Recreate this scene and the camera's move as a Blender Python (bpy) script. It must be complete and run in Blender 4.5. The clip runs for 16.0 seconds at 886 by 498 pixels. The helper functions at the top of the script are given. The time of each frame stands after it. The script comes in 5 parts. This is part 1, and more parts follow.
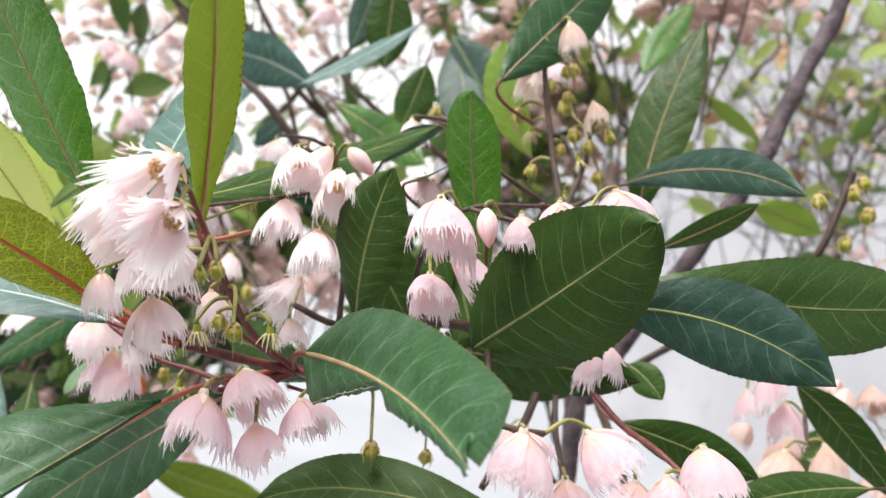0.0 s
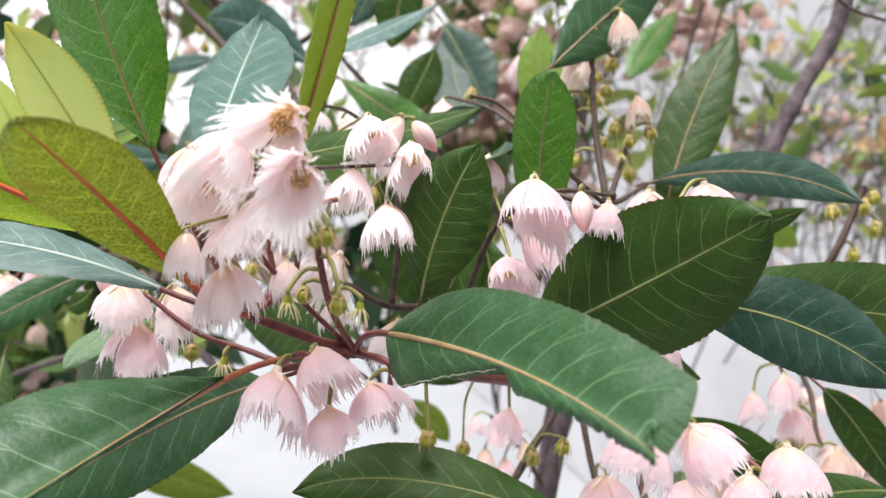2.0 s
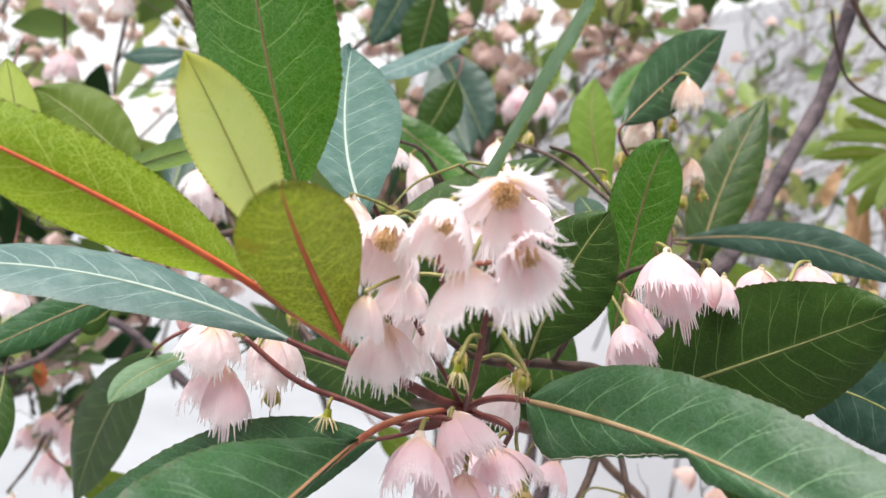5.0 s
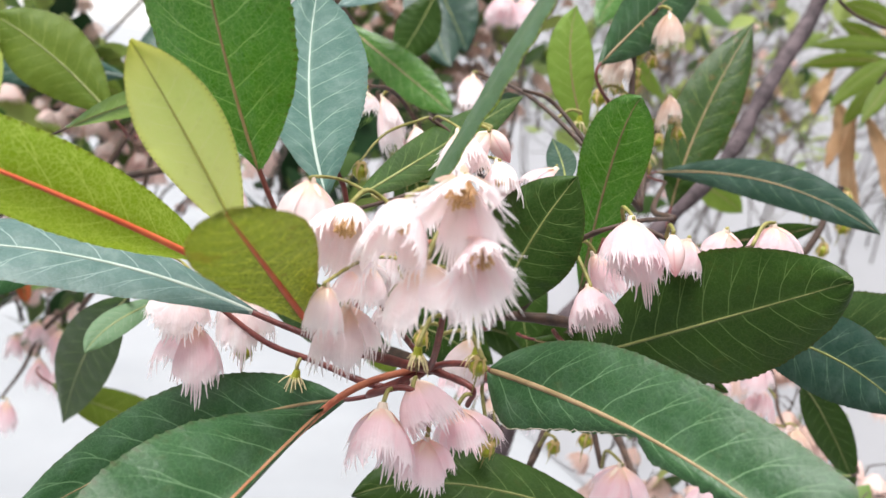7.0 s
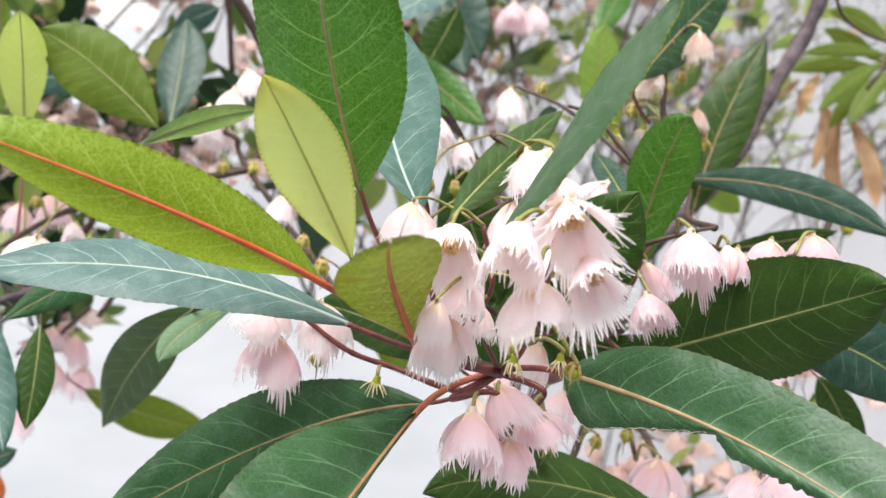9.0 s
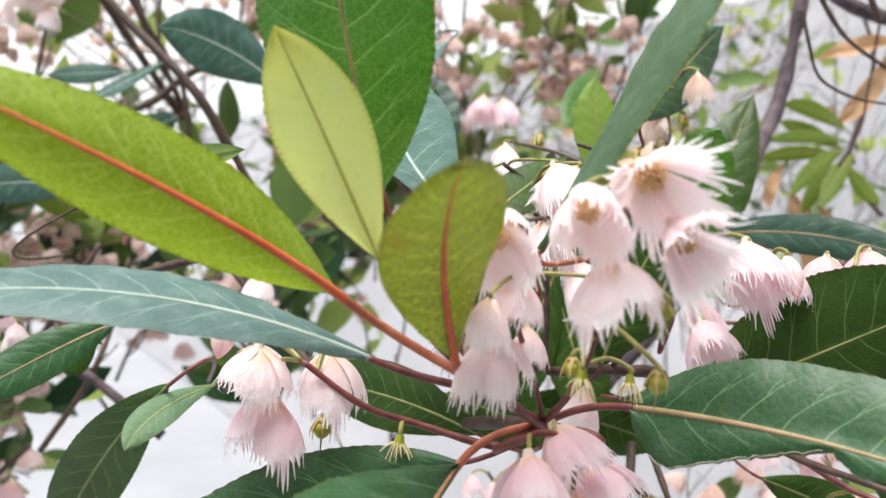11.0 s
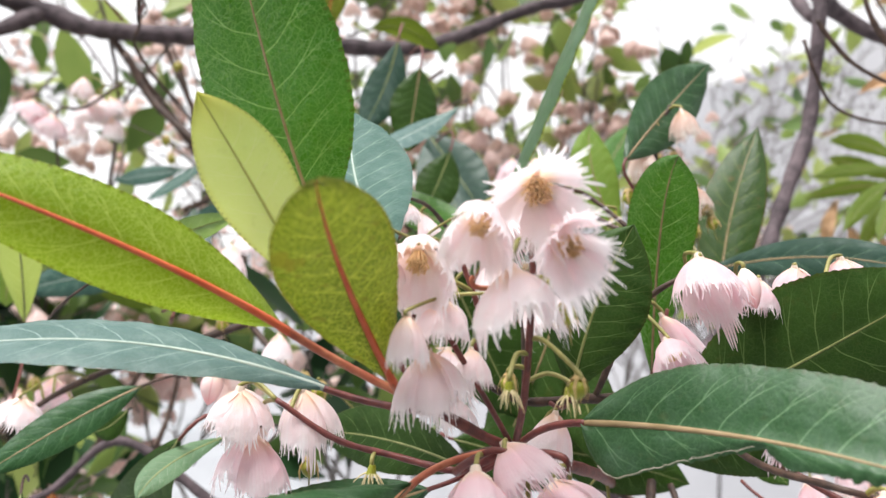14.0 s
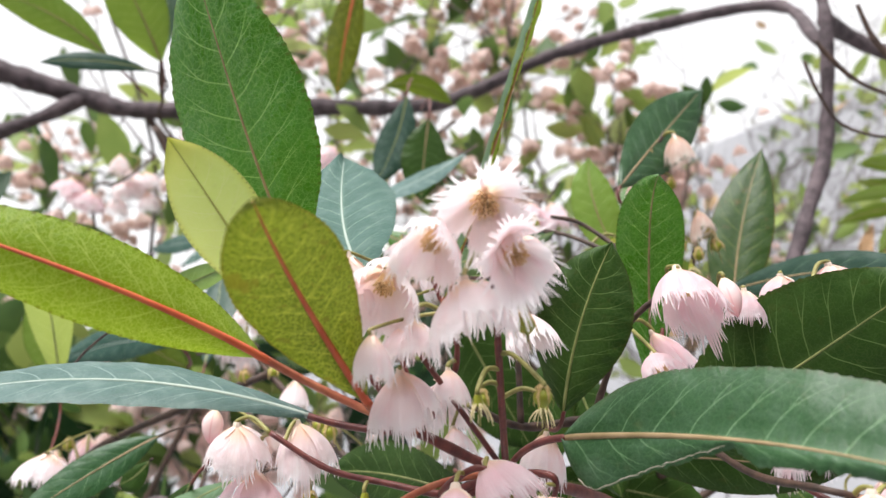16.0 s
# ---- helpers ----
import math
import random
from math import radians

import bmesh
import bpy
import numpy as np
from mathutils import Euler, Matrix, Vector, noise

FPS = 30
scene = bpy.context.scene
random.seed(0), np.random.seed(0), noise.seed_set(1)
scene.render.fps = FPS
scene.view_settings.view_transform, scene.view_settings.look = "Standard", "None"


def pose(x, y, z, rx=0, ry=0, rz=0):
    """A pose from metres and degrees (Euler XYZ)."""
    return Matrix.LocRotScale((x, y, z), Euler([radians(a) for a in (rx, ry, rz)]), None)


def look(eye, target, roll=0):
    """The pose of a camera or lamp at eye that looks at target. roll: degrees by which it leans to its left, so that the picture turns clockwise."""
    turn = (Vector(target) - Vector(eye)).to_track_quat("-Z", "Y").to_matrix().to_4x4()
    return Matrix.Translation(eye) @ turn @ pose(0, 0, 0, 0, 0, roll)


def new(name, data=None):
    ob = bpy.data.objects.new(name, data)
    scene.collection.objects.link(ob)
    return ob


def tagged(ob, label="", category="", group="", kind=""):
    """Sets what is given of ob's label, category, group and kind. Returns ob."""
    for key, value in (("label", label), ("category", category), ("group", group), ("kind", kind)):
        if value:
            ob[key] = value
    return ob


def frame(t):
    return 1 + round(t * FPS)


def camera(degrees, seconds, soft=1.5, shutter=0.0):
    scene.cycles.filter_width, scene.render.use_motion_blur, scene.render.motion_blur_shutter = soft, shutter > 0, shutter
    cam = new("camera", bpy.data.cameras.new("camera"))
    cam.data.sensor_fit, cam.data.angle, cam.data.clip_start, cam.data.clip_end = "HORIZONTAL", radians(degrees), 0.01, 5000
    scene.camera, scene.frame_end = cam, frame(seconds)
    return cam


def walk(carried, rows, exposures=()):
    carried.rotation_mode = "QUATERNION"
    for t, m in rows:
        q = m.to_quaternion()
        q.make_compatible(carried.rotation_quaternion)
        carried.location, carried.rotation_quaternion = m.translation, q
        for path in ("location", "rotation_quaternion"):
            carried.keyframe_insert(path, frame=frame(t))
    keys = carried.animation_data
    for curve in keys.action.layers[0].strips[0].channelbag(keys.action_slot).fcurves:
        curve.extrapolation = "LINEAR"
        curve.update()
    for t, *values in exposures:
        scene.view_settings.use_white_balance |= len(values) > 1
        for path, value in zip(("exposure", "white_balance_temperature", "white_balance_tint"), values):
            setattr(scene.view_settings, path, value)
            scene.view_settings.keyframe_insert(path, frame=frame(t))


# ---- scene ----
cam = camera(57.04, 16.0)
METRES, EYE, TILT, LEAN, TURN = 0.36, 1.4, -4.0, 0.0, 0.0
ROWS = [
    (0.0, -0.0014, -0.0028, 0.0037, -0.20, -0.34, -0.14),
    (0.5, -0.0409, 0.0030, 0.0112, -1.45, -0.64, -0.80),
    (1.0, -0.0663, 0.0184, 0.0000, -2.88, -0.78, -1.39),
    (1.5, -0.0934, 0.0401, -0.0218, -5.08, -0.14, -2.65),
    (2.0, -0.1381, 0.0351, -0.0152, -7.32, -0.15, -3.54),
    (2.5, -0.1769, 0.0521, -0.0164, -9.12, 0.18, -4.24),
    (3.0, -0.2117, 0.0663, -0.0238, -11.25, 0.92, -4.84),
    (3.5, -0.2585, 0.0536, -0.0085, -12.76, 1.34, -5.67),
    (6.0, -0.3296, 0.1027, 0.0261, -17.77, -2.32, -8.46),
    (6.5, -0.3090, 0.0927, 0.0571, -17.61, -5.30, -8.40),
    (7.0, -0.3146, 0.0859, 0.0802, -17.03, -8.07, -8.14),
    (7.5, -0.3226, 0.0765, 0.0994, -16.52, -10.24, -7.47),
    (8.0, -0.3361, 0.0461, 0.1271, -15.73, -11.65, -7.42),
    (8.5, -0.3772, 0.0649, 0.1074, -17.57, -10.06, -7.78),
    (9.0, -0.4112, 0.0794, 0.0883, -19.85, -8.18, -7.96),
    (11.5, -0.4213, 0.1840, -0.0267, -23.90, 5.49, -4.05),
    (12.0, -0.3744, 0.1587, -0.0226, -21.27, 6.42, -2.71),
    (12.5, -0.3649, 0.1458, -0.0333, -20.62, 7.21, -2.25),
    (13.0, -0.3637, 0.1204, -0.0206, -19.74, 7.13, -1.96),
    (13.5, -0.3518, 0.1190, -0.0348, -18.63, 7.57, -1.71),
    (14.0, -0.3385, 0.1092, -0.0487, -16.42, 8.84, -0.79),
    (14.5, -0.3212, 0.1019, -0.0453, -15.25, 9.46, 0.08),
    (15.0, -0.3013, 0.0971, -0.0553, -13.60, 10.50, 1.13),
    (15.5, -0.2953, 0.0930, -0.0682, -12.80, 11.74, 1.31),
    (16.0, -0.2879, 0.0836, -0.0769, -11.84, 13.26, 1.97),
]
walk(cam, [(t, pose(0, 0, EYE, TILT, LEAN, TURN) @ pose(METRES * x, METRES * y, METRES * z, 90 + pitch, roll, yaw)) for t, x, y, z, yaw, pitch, roll in ROWS],
     [(0.0, 0.72), (13.5, 0.72), (16.0, 0.64)])

cam.data.dof.use_dof = True
cam.data.dof.focus_distance, cam.data.dof.aperture_fstop = 0.210, 15.5

# ---------------------------------------------------------------- light
world = bpy.data.worlds.new("overcast_sky")
scene.world = world
world.use_nodes = True
wn, wl = world.node_tree.nodes, world.node_tree.links
sky = wn.new("ShaderNodeTexSky")
sky.sky_type, sky.sun_disc = "NISHITA", False
sky.sun_elevation, sky.sun_rotation = radians(70), radians(-120)
cloud = wn.new("ShaderNodeMix")
cloud.data_type = "RGBA"
cloud.inputs["Factor"].default_value = 0.86
cloud.inputs["B"].default_value = (9.95, 9.75, 9.75, 1)
wl.new(sky.outputs["Color"], cloud.inputs["A"])
back = wn["Background"]
back.inputs["Strength"].default_value = 0.092
wl.new(cloud.outputs["Result"], back.inputs["Color"])

sun_data = bpy.data.lights.new("sun", "SUN")
sun_data.energy, sun_data.angle, sun_data.color = 3.6, radians(40), (1.0, 0.985, 0.97)
sun = new("sun", sun_data)
sun.matrix_basis = look((-1.2, -0.5, 5.6), (0, 0.3, 1.4))


# ---------------------------------------------------------------- materials
class Nodes:
    """A small builder for node materials."""

    def __init__(self, name):
        self.mat = bpy.data.materials.new(name)
        self.mat.use_nodes = True
        self.n, self.l = self.mat.node_tree.nodes, self.mat.node_tree.links
        self.bsdf, self.out = self.n["Principled BSDF"], self.n["Material Output"]

    def put(self, socket, value):
        if isinstance(value, bpy.types.NodeSocket):
            self.l.new(value, socket)
        else:
            socket.default_value = value

    def math(self, op, a, b=0.0, c=0.0, clamp=False):
        m = self.n.new("ShaderNodeMath")
        m.operation, m.use_clamp = op, clamp
        for s, v in zip(m.inputs, (a, b, c)):
            self.put(s, v)
        return m.outputs[0]

    def mix(self, f, a, b, blend="MIX"):
        m = self.n.new("ShaderNodeMix")
        m.data_type, m.blend_type = "RGBA", blend
        self.put(m.inputs["Factor"], f)
        self.put(m.inputs["A"], a if isinstance(a, bpy.types.NodeSocket) else (*a, 1))
        self.put(m.inputs["B"], b if isinstance(b, bpy.types.NodeSocket) else (*b, 1))
        return m.outputs["Result"]

    def ramp(self, f, lo, hi):
        m = self.n.new("ShaderNodeMapRange")
        m.interpolation_type = "SMOOTHSTEP"
        self.put(m.inputs["Value"], f)
        m.inputs["From Min"].default_value, m.inputs["From Max"].default_value = lo, hi
        return m.outputs["Result"]

    def noise(self, scale, detail=3.0, vector=None, rough=0.55):
        m = self.n.new("ShaderNodeTexNoise")
        m.inputs["Scale"].default_value, m.inputs["Detail"].default_value = scale, detail
        m.inputs["Roughness"].default_value = rough
        if vector is None:
            vector = self.coord("Object")
        self.l.new(vector, m.inputs["Vector"])
        return m.outputs["Fac"]

    def coord(self, kind):
        return self.n.new("ShaderNodeTexCoord").outputs[kind]

    def uv(self, name):
        m = self.n.new("ShaderNodeUVMap")
        m.uv_map = name
        return m.outputs["UV"]

    def xy(self, vector):
        m = self.n.new("ShaderNodeSeparateXYZ")
        self.l.new(vector, m.inputs[0])
        return m.outputs[0], m.outputs[1]

    def random(self):
        return self.n.new("ShaderNodeObjectInfo").outputs["Random"]

    def island(self):
        return self.n.new("ShaderNodeNewGeometry").outputs["Random Per Island"]

    def bump(self, height, strength=0.3, distance=0.001):
        m = self.n.new("ShaderNodeBump")
        m.inputs["Strength"].default_value, m.inputs["Distance"].default_value = strength, distance
        self.l.new(height, m.inputs["Height"])
        self.l.new(m.outputs[0], self.bsdf.inputs["Normal"])

    def finish(self, color, rough, translucent=0.0, through_color=None, specular=0.5):
        self.put(self.bsdf.inputs["Base Color"], color)
        self.put(self.bsdf.inputs["Roughness"], rough)
        self.bsdf.inputs["Specular IOR Level"].default_value = specular
        if translucent:
            t = self.n.new("ShaderNodeBsdfTranslucent")
            self.put(t.inputs["Color"], through_color if through_color is not None else color)
            m = self.n.new("ShaderNodeMixShader")
            m.inputs[0].default_value = translucent
            self.l.new(self.bsdf.outputs[0], m.inputs[1])
            self.l.new(t.outputs[0], m.inputs[2])
            self.l.new(m.outputs[0], self.out.inputs["Surface"])
        return self.mat


def leaf_material(name, dark, light, vein, rough=0.42, thin=0.25, lit=(0.25, 0.42, 0.05), spots=0.0, bloom=0.0, gloss=0.22, net=1.0, tip=None, relief=0.3):
    """A serrate leaf: arched side veins that fork towards the margin, a fine net between them, over two greens."""
    k = Nodes(name)
    u, v = k.xy(k.uv("blade"))
    flat = k.uv("metric")
    warp = k.n.new("ShaderNodeTexNoise")
    warp.inputs["Scale"].default_value, warp.inputs["Detail"].default_value = 210, 2
    k.l.new(flat, warp.inputs["Vector"])
    shift = k.n.new("ShaderNodeVectorMath")
    shift.operation = "MULTIPLY_ADD"
    k.l.new(warp.outputs["Color"], shift.inputs[0])
    shift.inputs[1].default_value = (0.0032, 0.0032, 0)
    k.l.new(flat, shift.inputs[2])
    metric = shift.outputs[0]
    x = k.math("ABSOLUTE", k.math("MULTIPLY_ADD", u, 2.0, -1.0))
    wob = k.noise(42, 2, flat)
    arch = k.math("MULTIPLY", x, k.math("MULTIPLY_ADD", x, 0.085, 0.085))
    phase = k.math("MULTIPLY", k.math("SUBTRACT", v, arch), 10.5)
    phase = k.math("ADD", phase, k.math("MULTIPLY", wob, 0.7))
    phase = k.math("ADD", phase, k.math("MULTIPLY", k.math("GREATER_THAN", u, 0.5), 0.45))
    line = k.math("PINGPONG", phase, 0.5)
    fork = k.math("PINGPONG", k.math("ADD", phase, k.math("MULTIPLY", k.math("SUBTRACT", x, 0.42), 0.85)), 0.5)
    fade = k.ramp(x, 1.04, 0.40)
    vein_f = k.math("MULTIPLY", k.ramp(line, 0.034, 0.006), fade)
    fork_f = k.math("MULTIPLY", k.math("MULTIPLY", k.ramp(fork, 0.028, 0.004), k.math("GREATER_THAN", x, 0.42)), k.ramp(x, 1.0, 0.55))
    vein_f = k.math("MAXIMUM", vein_f, k.math("MULTIPLY", fork_f, 0.75))
    fine = k.n.new("ShaderNodeTexVoronoi")
    fine.feature = "DISTANCE_TO_EDGE"
    fine.inputs["Scale"].default_value = 950
    k.l.new(metric, fine.inputs["Vector"])
    net_f = k.ramp(fine.outputs["Distance"], 0.09, 0.0)
    net2 = k.n.new("ShaderNodeTexVoronoi")
    net2.feature = "DISTANCE_TO_EDGE"
    net2.inputs["Scale"].default_value = 390
    k.l.new(metric, net2.inputs["Vector"])
    net2_f = k.ramp(net2.outputs["Distance"], 0.05, 0.0)
    patch = k.ramp(k.noise(45, 4, flat), 0.3, 0.7)
    col = k.mix(patch, dark, light)
    col = k.mix(k.math("MULTIPLY", k.random(), 0.35), col, light)
    col = k.mix(k.math("MULTIPLY", k.ramp(k.noise(420, 3, flat), 0.45, 0.75), 0.22), col, dark)
    col = k.mix(k.math("MULTIPLY", net_f, 0.19 * net), col, vein)
    col = k.mix(k.math("MULTIPLY", net2_f, 0.15 * net), col, vein)
    col = k.mix(k.math("MULTIPLY", vein_f, 0.80), col, vein)
    col = k.mix(k.math("MULTIPLY", k.ramp(x, 0.10, 0.0), 0.25), col, vein)
    if tip:
        col = k.mix(k.math("MULTIPLY", k.ramp(v, 0.66, 1.0), 0.75), col, tip)
        col = k.mix(k.math("MULTIPLY", k.ramp(x, 0.80, 1.0), 0.45), col, tip)
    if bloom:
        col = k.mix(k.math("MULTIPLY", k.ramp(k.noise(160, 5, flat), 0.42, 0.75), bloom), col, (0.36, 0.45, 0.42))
    if spots:
        col = k.mix(k.math("MULTIPLY", k.ramp(k.noise(260, 4, flat), 0.60, 0.68), spots), col, (0.085, 0.055, 0.012))
        col = k.mix(k.math("MULTIPLY", k.ramp(k.noise(75, 3, flat), 0.66, 0.72), spots * 0.8), col, (0.16, 0.07, 0.012))
        dots = k.n.new("ShaderNodeTexVoronoi")
        dots.inputs["Scale"].default_value = 330
        k.l.new(flat, dots.inputs["Vector"])
        some = k.ramp(k.noise(90, 2, flat), 0.48, 0.62)
        col = k.mix(k.math("MULTIPLY", k.math("MULTIPLY", k.ramp(dots.outputs["Distance"], 0.30, 0.16), some), spots), col, (0.06, 0.035, 0.008))
        col = k.mix(k.math("MULTIPLY", k.ramp(x, 0.93, 1.0), min(0.9, spots)), col, (0.13, 0.06, 0.012))
    teeth = k.math("MULTIPLY", k.ramp(k.math("PINGPONG", k.math("MULTIPLY", v, 35.0), 0.5), 0.2, 0.08), k.ramp(x, 0.915, 0.96))
    col = k.mix(k.math("MULTIPLY", teeth, 0.85 if net >= 0.9 else 0.3), col, (0.045, 0.022, 0.010))
    pillow = k.math("ADD", k.math("MULTIPLY", k.ramp(line, 0.0, 0.4), 0.45), k.math("MULTIPLY", k.ramp(net2.outputs["Distance"], 0.0, 0.3), 0.40))
    height = k.math("SUBTRACT", pillow, k.math("MULTIPLY", net_f, 0.12))
    height = k.math("ADD", height, k.math("MULTIPLY", k.noise(75, 3, flat), 0.5))
    k.bump(height, relief, 0.0003)
    r = k.math("MULTIPLY_ADD", k.noise(120, 3, flat), 0.22, rough - 0.1)
    tr = k.mix(0.6, col, lit)
    return k.finish(col, r, thin, tr, specular=gloss)


LEAF = {
    "dark": leaf_material("leaf_dark_green", (0.017, 0.044, 0.007), (0.031, 0.072, 0.012), (0.15, 0.22, 0.07), 0.40, 0.07, (0.14, 0.34, 0.02), 0.12, gloss=0.17, net=0.6),
    "dark2": leaf_material("leaf_mid_green", (0.013, 0.074, 0.006), (0.030, 0.124, 0.014), (0.30, 0.44, 0.16), 0.27, 0.30, (0.20, 0.56, 0.03), 0.12, gloss=0.40, net=1.5, relief=0.6),
    "spotted": leaf_material("leaf_speckled_green", (0.010, 0.034, 0.004), (0.019, 0.054, 0.007), (0.15, 0.20, 0.05), 0.40, 0.12, (0.14, 0.36, 0.02), 0.45, gloss=0.30, net=1.1, relief=0.45),
    "grey": leaf_material("leaf_grey_green", (0.013, 0.052, 0.016), (0.024, 0.078, 0.026), (0.15, 0.26, 0.13), 0.36, 0.12, (0.12, 0.34, 0.05), 0.10, bloom=0.06, gloss=0.30, net=0.8),
    "teal": leaf_material("leaf_blue_green", (0.013, 0.039, 0.028), (0.023, 0.058, 0.044), (0.12, 0.19, 0.12), 0.36, 0.10, (0.10, 0.30, 0.06), bloom=0.08, gloss=0.28, net=0.55),
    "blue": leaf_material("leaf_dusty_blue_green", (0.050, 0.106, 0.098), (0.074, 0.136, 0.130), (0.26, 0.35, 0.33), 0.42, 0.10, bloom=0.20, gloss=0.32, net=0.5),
    "sage": leaf_material("leaf_pale_sage", (0.066, 0.140, 0.085), (0.095, 0.175, 0.112), (0.26, 0.34, 0.24), 0.36, 0.45, (0.46, 0.66, 0.08), bloom=0.2, gloss=0.4, net=0.4),
    "rust": leaf_material("leaf_rust_red", (0.42, 0.085, 0.035), (0.55, 0.15, 0.06), (0.35, 0.10, 0.05), 0.5, 0.3, (0.6, 0.15, 0.05)),
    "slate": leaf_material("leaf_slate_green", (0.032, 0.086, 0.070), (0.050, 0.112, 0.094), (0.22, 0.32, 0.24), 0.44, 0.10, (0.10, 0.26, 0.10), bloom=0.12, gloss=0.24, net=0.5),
    # Underside face: light shining through the leaf is put into its bright colour.
    "under": leaf_material("leaf_underside_lit_through", (0.31, 0.41, 0.045), (0.39, 0.48, 0.065), (0.54, 0.56, 0.16), 0.5, 0.42, (0.46, 0.52, 0.02), 0.2, gloss=0.15),
    "olive": leaf_material("leaf_young_olive", (0.024, 0.046, 0.002), (0.056, 0.084, 0.004), (0.46, 0.48, 0.08), 0.40, 0.30, (0.32, 0.40, 0.012), 0.85, gloss=0.3, net=2.6, relief=0.5),
    "olive2": leaf_material("leaf_young_yellow_green", (0.135, 0.240, 0.012), (0.200, 0.315, 0.020), (0.52, 0.60, 0.15), 0.40, 0.50, (0.5, 0.65, 0.02), 0.15, gloss=0.3, net=2.4, relief=0.5),
    "olive3": leaf_material("leaf_olive_underside", (0.060, 0.112, 0.012), (0.092, 0.150, 0.018), (0.24, 0.30, 0.07), 0.5, 0.3, (0.4, 0.5, 0.04)),
    "lime": leaf_material("leaf_lime_yellow", (0.70, 0.80, 0.27), (0.80, 0.87, 0.36), (0.86, 0.88, 0.52), 0.42, 0.75, (0.86, 0.92, 0.26), 0.08, gloss=0.18, tip=(0.62, 0.53, 0.06)),
    "young": leaf_material("leaf_light_green", (0.120, 0.225, 0.030), (0.165, 0.275, 0.045), (0.33, 0.40, 0.14), 0.42, 0.3, (0.4, 0.55, 0.06)),
    "dry": leaf_material("leaf_dried_tan", (0.44, 0.25, 0.13), (0.66, 0.43, 0.27), (0.34, 0.19, 0.09), 0.7, 0.3, (0.6, 0.4, 0.2)),
    "moss": leaf_material("leaf_moss_green", (0.030, 0.070, 0.018), (0.050, 0.096, 0.028), (0.20, 0.27, 0.10), 0.42, 0.12, (0.14, 0.36, 0.04), 0.15, gloss=0.3, net=0.8),
    "pale": leaf_material("leaf_pale_yellow_green", (0.250, 0.335, 0.090), (0.320, 0.400, 0.120), (0.44, 0.50, 0.20), 0.45, 0.35, (0.5, 0.6, 0.1)),
    "young2": leaf_material("leaf_pale_underside", (0.085, 0.165, 0.090), (0.120, 0.205, 0.115), (0.26, 0.34, 0.22), 0.5, 0.25),
}


def plain_material(name, a, b, rough, scale, bump=0.0, depth=0.0005, thin=0.0, island=False, specular=0.5, detail=4.0):
    k = Nodes(name)
    f = k.ramp(k.noise(scale, detail), 0.3, 0.7)
    if island:
        f = k.math("MULTIPLY_ADD", k.island(), 0.75, k.math("MULTIPLY", f, 0.25))
    col = k.mix(f, a, b)
    if bump:
        k.bump(k.noise(scale * 3, 5), bump, depth)
    return k.finish(col, rough, thin, specular=specular)


RED_STEM = plain_material("red_stem", (0.095, 0.020, 0.020), (0.19, 0.048, 0.038), 0.45, 300, 0.3, 0.0003)
BROWN_STEM = plain_material("brown_stem", (0.036, 0.020, 0.015), (0.090, 0.050, 0.034), 0.6, 250, 0.5, 0.0004)
GREEN_STEM = plain_material("green_pedicel", (0.17, 0.16, 0.035), (0.31, 0.28, 0.085), 0.5, 300, 0.3, 0.0003)
BARK = plain_material("purple_grey_bark", (0.045, 0.031, 0.036), (0.130, 0.094, 0.104), 0.75, 130, 0.8, 0.002)
TWIG = plain_material("grey_brown_twig", (0.060, 0.045, 0.040), (0.14, 0.11, 0.098), 0.75, 120, 0.3, 0.001)
RIB_RED = plain_material("red_midrib", (0.56, 0.085, 0.030), (0.66, 0.145, 0.052), 0.5, 200)
RIB_TAN = plain_material("tan_midrib", (0.24, 0.17, 0.075), (0.34, 0.24, 0.125), 0.45, 200)
RIB_ORANGE = plain_material("orange_midrib", (0.42, 0.17, 0.085), (0.54, 0.27, 0.15), 0.45, 200)
RIB_LIME = plain_material("yellow_midrib", (0.33, 0.36, 0.07), (0.42, 0.42, 0.11), 0.45, 200)
TORN = plain_material("dry_torn_edge", (0.34, 0.30, 0.22), (0.55, 0.50, 0.42), 0.7, 300)
RIB_PALE = plain_material("pale_midrib", (0.18, 0.21, 0.06), (0.27, 0.29, 0.10), 0.45, 200)
FRUIT = plain_material("green_fruit", (0.21, 0.25, 0.012), (0.37, 0.37, 0.03), 0.36, 520, 0.2, 0.0003)
SEPAL = plain_material("pale_sepal", (0.88, 0.72, 0.58), (0.93, 0.79, 0.71), 0.55, 200, thin=0.2)
OLD_SEPAL = plain_material("withered_sepal", (0.42, 0.27, 0.07), (0.70, 0.54, 0.27), 0.6, 400, thin=0.3)
STAMEN = plain_material("tan_stamen", (0.66, 0.42, 0.17), (0.84, 0.66, 0.38), 0.6, 400)
DRY = plain_material("dried_leaf", (0.34, 0.20, 0.10), (0.55, 0.38, 0.22), 0.75, 80, 0.4, 0.001, 0.2)
WITHERED = plain_material("withered_cream", (0.55, 0.44, 0.20), (0.80, 0.70, 0.44), 0.6, 300)
FAR_LEAF = plain_material("far_leaf_green", (0.035, 0.085, 0.026), (0.16, 0.25, 0.060), 0.45, 30, thin=0.3, island=True, specular=0.25)
FAR_LIME = plain_material("far_leaf_yellow_green", (0.20, 0.31, 0.07), (0.43, 0.48, 0.14), 0.45, 30, thin=0.5, island=True)
